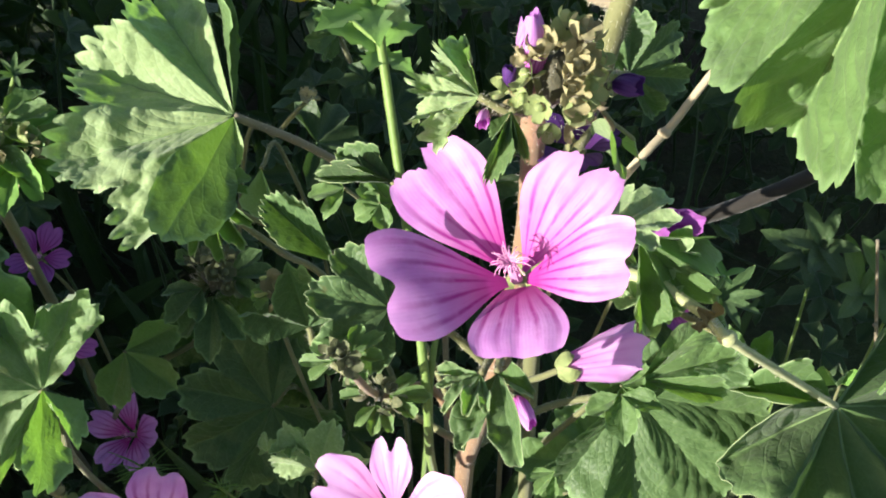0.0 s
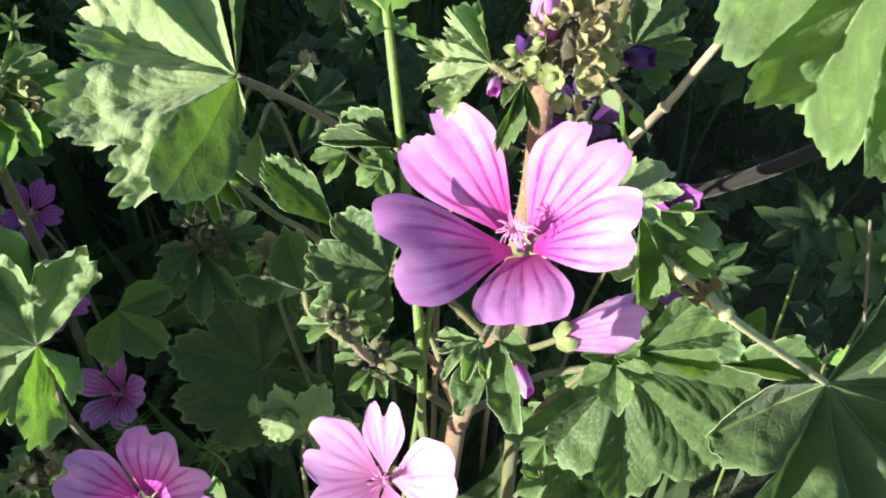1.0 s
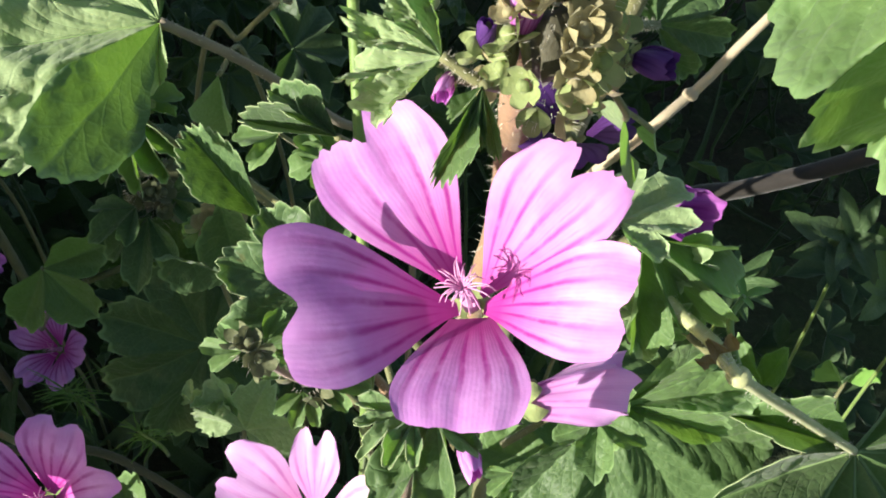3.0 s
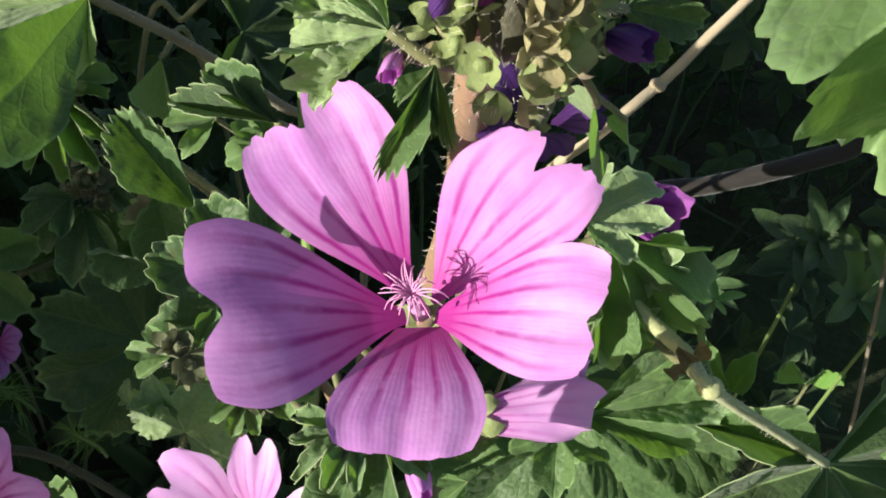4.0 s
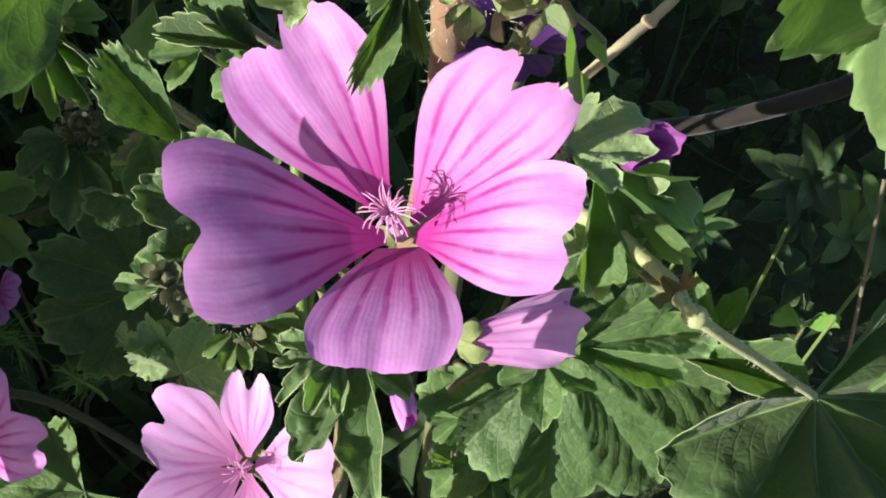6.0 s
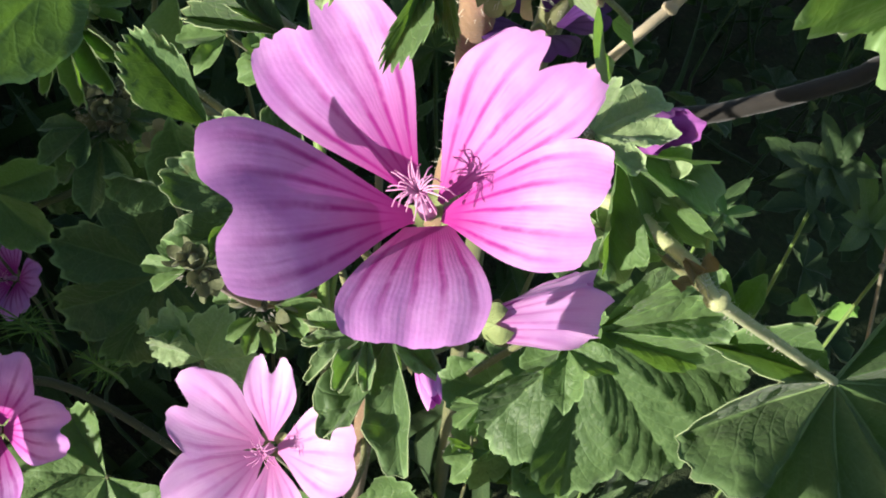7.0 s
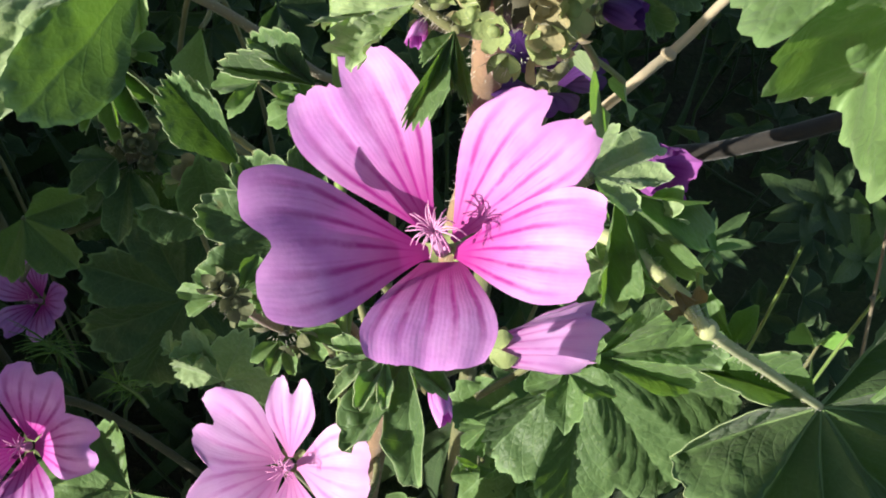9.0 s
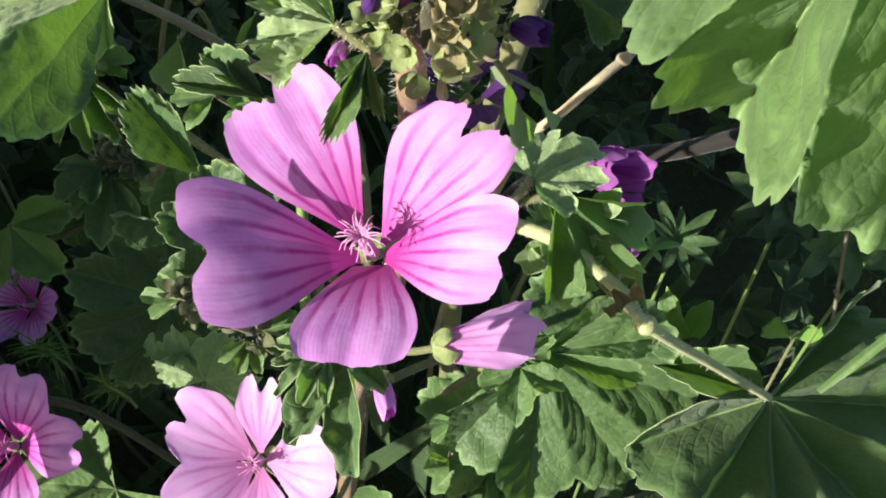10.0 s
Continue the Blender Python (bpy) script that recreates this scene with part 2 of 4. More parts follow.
def part(name, shape, material, parent, label=""):
    """Links verts, faces and sheet coordinates, given in world metres, as one mesh under its thing or part."""
    verts, faces, uvs = shape
    if parent is not None:
        root = Vector((0, 0, 0))
        up = parent
        while up is not None:
            root += Vector(up.location)
            up = up.parent
        verts = np.asarray(verts, dtype=float) - np.array(root)
    me = bpy.data.meshes.new(name)
    me.from_pydata([tuple(v) for v in verts], [], faces)
    if uvs is not None:
        layer = me.uv_layers.new(name="sheet")
        index = np.empty(len(me.loops), dtype=np.int32)
        me.loops.foreach_get("vertex_index", index)
        layer.data.foreach_set("uv", np.asarray(uvs, dtype=np.float32)[index].ravel())
    me.shade_smooth()
    me.materials.append(material)
    ob = new(name, me)
    ob.parent = parent
    if label:
        tagged(ob, label)
    return ob


def joined(shapes):
    verts, faces, uvs, n = [], [], [], 0
    for v, f, t in shapes:
        v = np.asarray(v, dtype=float)
        verts.append(v)
        faces += [tuple(i + n for i in q) for q in f]
        uvs.append(np.zeros((len(v), 2)) if t is None else np.asarray(t))
        n += len(v)
    return np.concatenate(verts), faces, np.concatenate(uvs)


def grid_faces(rows, cols, wrap=False):
    f = []
    for i in range(rows - 1):
        for j in range(cols if wrap else cols - 1):
            k = (j + 1) % cols
            f.append((i * cols + j, i * cols + k, (i + 1) * cols + k, (i + 1) * cols + j))
    return f


def curve_points(points, steps=8):
    """A smooth line through the points."""
    p = [np.array(q, dtype=float) for q in points]
    if len(p) == 2:
        return [p[0] + (p[1] - p[0]) * i / steps for i in range(steps + 1)]
    p = [2 * p[0] - p[1]] + p + [2 * p[-1] - p[-2]]
    out = []
    for i in range(1, len(p) - 2):
        a, b, c, d = p[i - 1:i + 3]
        for s in range(steps):
            t = s / steps
            out.append(0.5 * (2 * b + (c - a) * t + (2 * a - 5 * b + 4 * c - d) * t * t + (3 * b - a - 3 * c + d) * t ** 3))
    out.append(p[-2])
    return out


def tube(points, r0, r1, sides=8, steps=8, rough=0.0):
    line = curve_points(points, steps)
    n = len(line)
    verts, uvs = [], []
    side = None
    for i, q in enumerate(line):
        d = line[min(i + 1, n - 1)] - line[max(i - 1, 0)]
        d = d / (np.linalg.norm(d) + 1e-9)
        if side is None:
            side = np.cross(d, (0.3, 0.5, 0.81))
        side = side - d * (side @ d)
        side = side / (np.linalg.norm(side) + 1e-9)
        other = np.cross(d, side)
        r = r0 + (r1 - r0) * i / (n - 1)
        for k in range(sides):
            a = 2 * math.pi * k / sides
            w = r * (1 + rough * math.sin(3 * a + i * 0.9) * math.cos(i * 1.7))
            verts.append(q + (side * math.cos(a) + other * math.sin(a)) * w)
            uvs.append((k / sides, i / n))
    faces = grid_faces(n, sides, True)
    faces.append(tuple(range(sides))[::-1])
    faces.append(tuple(range((n - 1) * sides, n * sides)))
    return np.array(verts), faces, uvs


def hair_shape(points, radius, count, length, seed):
    """Short stiff hairs standing out of a stem."""
    r = random.Random(seed)
    line = curve_points(points, 10)
    verts, faces = [], []
    for _ in range(count):
        i = r.randrange(len(line) - 1)
        q = line[i] + (line[i + 1] - line[i]) * r.random()
        d = line[i + 1] - line[i]
        d = d / np.linalg.norm(d)
        o = np.array([r.gauss(0, 1) for _ in range(3)])
        o = o - d * (o @ d)
        o = o / np.linalg.norm(o)
        s = np.cross(d, o) * 0.00005
        base = q + o * radius * 0.9
        tip = base + (o + d * r.uniform(-0.3, 0.5)) * length * r.uniform(0.5, 1.2)
        n = len(verts)
        verts += [base - s, base + s, base + d * 0.00009, tip]
        faces += [(n, n + 1, n + 3), (n + 1, n + 2, n + 3), (n + 2, n, n + 3)]
    return np.array(verts), faces, None


def axes(along, facing):
    y = Vector(along).normalized()
    z = Vector(facing)
    z = (z - y * z.dot(y)).normalized()
    x = y.cross(z)
    return np.array((x, y, z))


def blade_shape(base, tip, facing, lobes=5, spread=290.0, depth=0.36, pleat=0.28, cup=0.1, droop=0.15, teeth=5, tooth=0.10, ripple=0.07,
                seed=0, rings=16, per=None, tilt=0.0, side=0.28, crumple=0.10, quilt=0.012, lengths=None):
    """A palmate leaf: lobes round the stalk's end, folded like a fan along its veins, with a scalloped edge."""
    base, tip = np.array(base), np.array(tip)
    size = np.linalg.norm(tip - base)
    m = axes(tip - base, facing)
    per = per or teeth * 4
    count = lobes * per + 1
    a = np.linspace(-0.5, 0.5, count)
    phase = (a + 0.5) * lobes
    p = phase - np.floor(np.minimum(phase, lobes - 1e-6)) - 0.5
    theta = a * math.radians(spread)
    reach = (1 - side * np.abs(2 * a) ** 2) * (1 - depth * np.abs(2 * p) ** 2.2)
    lob = np.array(lengths or [random.Random(seed * 13 + k).uniform(0.9, 1.08) for k in range(lobes)])[np.minimum(phase, lobes - 1e-6).astype(int)]
    if lengths:
        reach = (1 - depth * np.abs(2 * p) ** 2.2) * np.interp(phase, np.arange(lobes) + 0.5, lengths)
    else:
        reach = reach * (lob * (1 - np.abs(2 * p)) + np.abs(2 * p) * 0.98)
    crest = np.abs(np.sin(math.pi * teeth * (p + 0.5) + 0.4 * np.sin(phase * 3 + seed))) - 0.55
    verts, uvs = [], []
    for i in range(rings + 1):
        s = 0.015 + 0.985 * (i / rings) ** 0.85
        r = reach * s * (1 + tooth * crest * s ** 7)
        x, y = r * np.sin(theta), r * np.cos(theta)
        z = pleat * s * (np.abs(2 * p) ** 0.9 - 0.5) + cup * r * r - droop * np.maximum(y, 0) ** 2 * r
        z = z + ripple * s ** 4 * np.sin(phase * 4.3 + seed * 1.7) + tilt * x * s
        z = z + quilt * min(1.0, 2 * s) * np.cos(2 * math.pi * (6.5 * s - 7 * np.abs(p)))
        z = z + 0.35 * tooth * crest * s ** 7 * np.sin(phase * 5 + seed)
        for j in range(count):
            q = Vector((x[j] * 3.1 + seed * 3.7, y[j] * 3.1, seed * 1.3))
            z[j] += crumple * s * (noise.noise(q) + 0.5 * noise.noise(q * 2.7) + 0.22 * noise.noise(q * 6.1) + 0.05 * noise.noise(q * 13.0))
        verts.append(np.stack((x, y, z), 1))
        uvs.append(np.stack((phase, np.full(count, s)), 1))
    verts = np.concatenate(verts) * size
    return verts @ m + base, grid_faces(rings + 1, count), np.concatenate(uvs)


def lance_shape(base, tip, facing, width, bend=0.15, fold=0.3, notch=0.0, seed=0, rows=8):
    """A simple pointed leaflet, folded along its middle vein; notch cuts its edge."""
    base, tip = np.array(base), np.array(tip)
    size = np.linalg.norm(tip - base)
    m = axes(tip - base, facing)
    cols = 5
    verts, uvs = [], []
    for i in range(rows + 1):
        u = i / rows
        w = width * (math.sin(math.pi * min(1, u * 0.9 + 0.08)) ** 0.8) * (1 + notch * (0.5 if i % 2 else -0.5)) + 0.01
        if i == rows:
            w = 0.004
        for j in range(cols):
            v = j / (cols - 1) * 2 - 1
            z = bend * (u - u * u * 1.6) + fold * abs(v) * w + 0.02 * math.sin(5 * u + seed + v)
            verts.append((v * w * size, u * size, z * size))
            uvs.append((0.5 + 0.5 * v, u))
    return np.array(verts) @ m + base, grid_faces(rows + 1, cols), uvs


def petal_shape(m, base, ang, length, rise, half=0.0, left=0.0, right=0.0, curl=0.0, notch=0.14, ruffle=0.06, seed=0, start=0.0018, twist=0.0, trough=0.12, skew=0.0, jag=0.006, cleft=0.22,
                middle=0.0, step=0.0, dome=0.30, curve=2.4, claw=0.10, flare=1.35, nu=20, nv=19):
    """One petal in the flower's axes m (rows: x, y, axis): narrow claw, broad end of two lobes that may differ, soft lengthwise folds."""
    r = random.Random(seed)
    k1, k2 = r.uniform(0, 6), r.uniform(0, 6)
    left, right = left or half, right or half
    verts, uvs = [], []
    ca, sa = math.cos(math.radians(ang)), math.sin(math.radians(ang))
    for i in range(nu + 1):
        u = i / nu
        swell = (claw + (1 - claw) * math.sin(min(u / 0.84, 1.0) * math.pi / 2) ** flare) * (1 - 0.10 * max(0.0, (u - 0.75) / 0.25) ** 2)
        for j in range(nv):
            v = j / (nv - 1) * 2 - 1
            w = (right if v < 0 else left) * swell
            end = 1 - dome + dome * math.sqrt(max(0.0, 1 - abs(v) ** curve)) - notch * math.exp(-((v - middle) / cleft) ** 2)
            end += skew * v + step * math.tanh((v - middle) / 0.07) + jag * (math.sin(23 * v + k2) + 0.8 * math.sin(37 * v + k1))
            x = start + (length - start) * u * end
            y = w * v
            t = min(1.0, u * end)
            z = rise * (1 - (1 - t) ** 1.6) + curl * length * t ** 3
            z += trough * w * v * v + ruffle * length * u ** 2 * (0.5 * math.sin(2.2 * math.pi * v + k1) + 0.35 * math.sin(5.1 * v + k2 + 2 * u))
            z += 0.035 * ruffle * length * u * math.sin(19 * v + k2 + 2.0 * math.sin(6 * u + k1))
            z -= 0.0025 * length * u * math.cos(5 * math.pi * v)
            z += twist * y * u
            verts.append((ca * x - sa * y, sa * x + ca * y, z))
            uvs.append((u, 0.5 + 0.5 * v))
    return np.array(verts) @ m + np.array(base), grid_faces(nu + 1, nv), uvs


def sepal_shape(m, base, ang, length, half, rise, curl, seed=0, start=0.001):
    verts, uvs = [], []
    ca, sa = math.cos(math.radians(ang)), math.sin(math.radians(ang))
    nu, nv = 7, 5
    for i in range(nu + 1):
        u = i / nu
        w = half * (0.75 + 0.5 * u) * (1 - u ** 2.2) + 0.00006
        for j in range(nv):
            v = j / (nv - 1) * 2 - 1
            x = start + (length * 0.75) * math.sin(u * 1.4) * (1 - curl * u * u)
            z = rise * u ** 1.2 + 0.25 * w * v * v + 0.1 * length * math.sin(u * 4 + seed) * u
            verts.append((ca * x - sa * w * v, sa * x + ca * w * v, z))
            uvs.append((u, 0.5 + 0.5 * v))
    return np.array(verts) @ m + np.array(base), grid_faces(nu + 1, nv), uvs


def ball_shape(centre, radii, m=None, lumps=0.0, seed=0, rows=7, cols=10):
    m = np.eye(3) if m is None else m
    verts = []
    for i in range(rows + 1):
        b = math.pi * i / rows
        for j in range(cols):
            a = 2 * math.pi * j / cols
            k = 1 + lumps * math.sin(5 * a + seed) * math.sin(b) + lumps * 0.6 * math.sin(3 * b + seed * 2 + a)
            verts.append((radii[0] * math.sin(b) * math.cos(a) * k, radii[1] * math.sin(b) * math.sin(a) * k, radii[2] * math.cos(b) * k))
    return np.array(verts) @ m + np.array(centre), grid_faces(rows + 1, cols, True), None


def flower_axes(axis, spin_from=(0, 1, 0)):
    z = Vector(axis).normalized()
    x = Vector(spin_from).cross(z).normalized()
    y = z.cross(x)
    return np.array((x, y, z))


# ---- ground ----
def ground():
    near = np.linspace(-1.2, 1.2, 61)
    line = np.concatenate(([-2000, -200, -20, -4], near, [4, 20, 200, 2000]))
    verts = []
    for y in line:
        for x in line:
            h = 0.02 * noise.noise(Vector((x * 3, y * 3, 0))) + 0.008 * noise.noise(Vector((x * 17, y * 17, 4)))
            verts.append((x, y, h if abs(x) < 3 and abs(y) < 3 else 0.0))
    ob = part("ground", (np.array(verts), grid_faces(len(line), len(line)), None), SOIL, None)
    tagged(ob, "dark crumbly soil under the mallow plants", "ground", kind="structure")


ground()

VIEW = Vector((-0.05, -0.69, 0.72))
UP = Vector((0, 0, 1))


# ---- kinds of things ----
def mallow_leaf(base, tip, facing, label, stalk=(), stalk_r=0.0011, material=None, stem_material=None, folds=(), fold_material=None, ribs=False, rim=0.0, **shape):
    ob = thing("mallow_leaf", base, label, "leaf", "mallow leaves")
    made = blade_shape(base, tip, facing, **shape)
    part("blade", made[0:3], material or LEAF, ob)
    if ribs:
        lobes = shape.get("lobes", 5)
        rows = shape.get("rings", 16) + 1
        mesh = made[0].reshape(rows, -1, 3)
        per = (mesh.shape[1] - 1) // lobes
        size = (Vector(tip) - Vector(base)).length
        for k in range(lobes):
            part("vein", tube(list(mesh[0:rows - 1:3, k * per + per // 2]), size * 0.008, size * 0.002, 6, 3), RIB, ob)
    if rim:
        edge = made[0].reshape(shape.get("rings", 16) + 1, -1, 3)[-1]
        part("margin", tube(list(edge), rim, rim, 5, 1), MARGIN, ob, "pale hairy leaf margin")
    for k, (t2, f2, kw) in enumerate(folds):
        part("blade_lobe", blade_shape(base, t2, f2, **{**dict(lobes=2, spread=70, depth=0.12, seed=40 + k, pleat=0.12), **kw}), fold_material or material or LEAF, ob)
    if len(stalk):
        pts = [base, *stalk]
        part("petiole", tube(pts, stalk_r, stalk_r * 1.15, 8), stem_material or STEM, ob)
        tagged(part("hairs", hair_shape(pts, stalk_r, 160, 0.0011, len(label)), HAIR, ob), kind="stuff")
    return ob


def stem(name, points, r0, r1, material, label, hairs=300, hair=0.0012, nodes=()):
    pts = [Vector(p) for p in points]
    ob = thing(name, pts[-1], label, "plant shoot", "shoots")
    part("stalk", tube(points, r0, r1, 10, 10, 0.06), material, ob)
    for k, q in enumerate(nodes):
        part("node", ball_shape(q, (r1 * 1.5, r1 * 1.5, r1 * 1.2), None, 0.12, k), material, ob)
    if hairs:
        tagged(part("hairs", hair_shape(points, (r0 + r1) / 2, hairs, hair, len(points) + hairs), HAIR, ob), kind="stuff")
    return ob


def stamens(ob, m, base, height, reach, count, seed):
    r = random.Random(seed)
    z, top = m[2], np.array(base) + m[2] * height
    col = part("stamen_column", joined([tube([np.array(base), np.array(base) + z * height * 0.6, top], reach * 0.30, reach * 0.16, 8, 4)]
               + [ball_shape(top - z * reach * r.uniform(0.0, 0.5) + m[0] * r.gauss(0, reach * 0.17) + m[1] * r.gauss(0, reach * 0.17), [reach * 0.075] * 3, None, 0.2, k, 4, 6) for k in range(22)]), ANTHER, ob)
    for k in range(count):
        a = 2 * math.pi * (k + r.uniform(-0.3, 0.3)) / count
        d = m[0] * math.cos(a) + m[1] * math.sin(a)
        q = np.cross(z, d)
        s = r.uniform(0.55, 1.1) * reach
        bend = r.uniform(-0.5, 0.5)
        pts = [top - z * reach * 0.1, top + z * reach * 0.35 + d * s * 0.35, top + z * reach * r.uniform(0.25, 0.55) + d * s * 0.75 + q * bend * reach * 0.3,
               top + z * reach * r.uniform(-0.05, 0.4) + d * s + q * bend * reach * 0.6]
        part("stigma", tube(pts, reach * 0.028, reach * 0.018, 5, 4), STIGMA, col)


def mallow_flower(centre, axis, radius, label, stalk=(), material=None, petals=None, rise=0.28, seed=1, spin=0.0, angles=None, detail=True, half=0.36, close=0.0, threads=12, nu=14, nv=15):
    """An open mallow flower: five two-lobed petals, stamen column with pink stigmas, green calyx and its stalk."""
    m = flower_axes(axis)
    r = random.Random(seed)
    ob = thing("mallow_flower", centre, label, "flower", "mallow flowers")
    if petals is None:
        petals = [dict(ang=angles[k] if angles else spin + 72 * k + r.uniform(-7, 7), length=radius * r.uniform(0.9, 1.06), half=radius * half * r.uniform(0.88, 1.1),
                       rise=radius * (rise + r.uniform(-0.08, 0.12)), curl=-close * 0.2 + r.uniform(-0.12, 0.08), notch=r.uniform(0.1, 0.2), ruffle=0.07) for k in range(5)]
    for k, p in enumerate(petals):
        part("petal", petal_shape(m, centre, seed=seed * 7 + k, nu=nu, nv=nv, **p), material or PETAL, ob)
    if detail:
        stamens(ob, m, centre, radius * 0.30, radius * 0.18, threads, seed)
    for k in range(5):
        part("sepal", sepal_shape(m, np.array(centre) - m[2] * 0.0034, spin + 36 + 72 * k, radius * 0.22, radius * 0.06, radius * 0.04, 0.1, k), SEPAL, ob)
    if len(stalk):
        pts = [np.array(centre) - m[2] * 0.0010, *stalk]
        part("pedicel", tube(pts, 0.0008, 0.0009, 7), STEM, ob)
    return ob


def furled_flower(base, tip, radius, label, stalk=(), material=None, seed=0, mouth=1.0, sepals=0.5, name="flower_bud"):
    """A flower that has rolled its petals together: an overlapping spiral of petal edges in a calyx."""
    base, tip = np.array(base), np.array(tip)
    size = np.linalg.norm(tip - base)
    m = flower_axes(tip - base, (0.3, 0.2, 0.9))
    ob = thing(name, base, label, "flower bud", "mallow buds")
    r = random.Random(seed)
    for k in range(5):
        verts, uvs = [], []
        nu, nv = 18, 13
        for i in range(nu + 1):
            u = i / nu
            w = radius * (0.26 + 0.74 * u ** 0.75) * (1 - (1 - mouth) * 0.85 * u ** 2.2)
            for j in range(nv):
                v = j / (nv - 1) * 2 - 1
                a = 2 * math.pi * k / 5 + v * 0.95 + u * 0.9 + 0.12 * math.sin(4 * u + k)
                q = Vector((3 * v + 2.1 * k, 1.6 * u + seed, 0.7 * k))
                rr = w * (1 + 0.14 * v + 0.07 * math.sin(5 * v + k + seed) + mouth * u * (0.30 * noise.noise(q) + 0.12 * noise.noise(q * 2.6))) + 0.0002
                z = size * u * (1 - 0.16 * v * v - 0.10 * math.cos(k * 2.1 + seed) + mouth * (0.05 * math.sin(7 * v + k) + 0.06 * noise.noise(q * 2.0)))
                verts.append((rr * math.cos(a), rr * math.sin(a), z))
                uvs.append((0.25 + 0.75 * u, 0.5 + 0.5 * v))
        part("petal", (np.array(verts) @ m + base, grid_faces(nu + 1, nv), uvs), material or PETAL, ob)
    for k in range(5):
        part("sepal", sepal_shape(m, base - m[2] * 0.0008, 72 * k + 20, radius * 1.5 * sepals + 0.001, radius * 0.40, size * 0.55 * sepals, 0.45, k), SEPAL, ob)
    if len(stalk):
        part("pedicel", tube([base, *stalk], 0.0007, 0.0009, 7), STEM, ob)
    return ob


def calyx_shape(at, axis, size, openness, seed):
    m = flower_axes(axis, (0.2, 0.9, 0.3))
    at = np.array(at)
    shapes = [ball_shape(at + m[2] * size * 0.25, (size * 0.30, size * 0.30, size * 0.24), m, 0.08, seed, 6, 10)]
    for k in range(5):
        shapes.append(sepal_shape(m, at, 72 * k + seed * 31, size * (0.75 + 0.5 * openness), size * 0.42, size * (0.95 - 0.5 * openness), 0.55 - 0.6 * openness, k + seed, size * 0.25))
    return joined(shapes)


def bud_cluster(at, axis, radius, count, label, material=None, seed=0, size=0.0035, leaflets=5, leaf_len=0.011, stretch=1.0, leaf_mat=None, hairs=260):
    """A knot of calyces and small leaves at the end of a mallow shoot."""
    at = np.array(at)
    m = flower_axes(axis)
    r = random.Random(seed)
    ob = thing("bud_cluster", at, label, "bud cluster", "bud clusters")
    part("core", ball_shape(at, (radius * 0.38, radius * 0.38, radius * 0.5 * stretch), m, 0.3, seed), STEM_SHADED, ob)
    for k in range(count):
        d = np.array([r.gauss(0, 1), r.gauss(0, 1), r.gauss(0.25, 0.9)])
        d = d / np.linalg.norm(d)
        q = at + (m[0] * d[0] + m[1] * d[1]) * radius * r.uniform(0.6, 1.0) + m[2] * d[2] * radius * stretch
        out = m[0] * d[0] + m[1] * d[1] + m[2] * (d[2] * 0.7 + 0.35)
        mat = material or (SEPAL_DRY if r.random() < 0.55 else SEPAL)
        part("calyx", calyx_shape(q, out, size * r.uniform(0.75, 1.2), r.uniform(0.0, 0.7), k), mat, ob)
    for k in range(leaflets):
        a = 2 * math.pi * (k + r.uniform(-0.3, 0.3)) / max(1, leaflets)
        d = m[0] * math.cos(a) + m[1] * math.sin(a) + m[2] * r.uniform(-0.5, 0.3)
        root = at + d * radius * 0.6
        part("leaflet", blade_shape(root, root + d * leaf_len * r.uniform(0.7, 1.2), m[2] + np.array(VIEW) * 0.5, lobes=3, spread=120, depth=0.35, teeth=3, seed=seed + k, rings=6, pleat=0.3), leaf_mat or LEAF, ob)
    tagged(part("hairs", joined([hair_shape([at - m[2] * radius, at, at + m[2] * radius * stretch], radius * 0.75, hairs, 0.0018, seed + 5)]), HAIR, ob), kind="stuff")
    return ob


def whorl(at, axis, count, length, width, label, material=None, seed=0, stalk=(), tiers=1, lean=0.5, name="weed_shoot", notch=0.0):
    """A weed's shoot: narrow leaflets set round a thin stalk."""
    at = np.array(at)
    m = flower_axes(axis)
    r = random.Random(seed)
    ob = thing(name, at if not len(stalk) else stalk[-1], label, "weed", "weeds")
    for tier in range(tiers):
        o = at - m[2] * tier * length * 0.8
        for k in range(count):
            a = 2 * math.pi * (k + 0.5 * (tier % 2) + r.uniform(-0.25, 0.25)) / count
            d = m[0] * math.cos(a) + m[1] * math.sin(a) + m[2] * (lean + r.uniform(-0.25, 0.25))
            d = d / np.linalg.norm(d)
            part("leaflet", lance_shape(o, o + d * length * r.uniform(0.7, 1.15), m[2] - d * 0.3, width, r.uniform(0.0, 0.3), 0.3, notch, k, 7), material or FRESH, ob)
    if len(stalk):
        part("stalk", tube([at, *stalk], 0.0006, 0.0008, 6), STEM_GREEN, ob)
    return ob


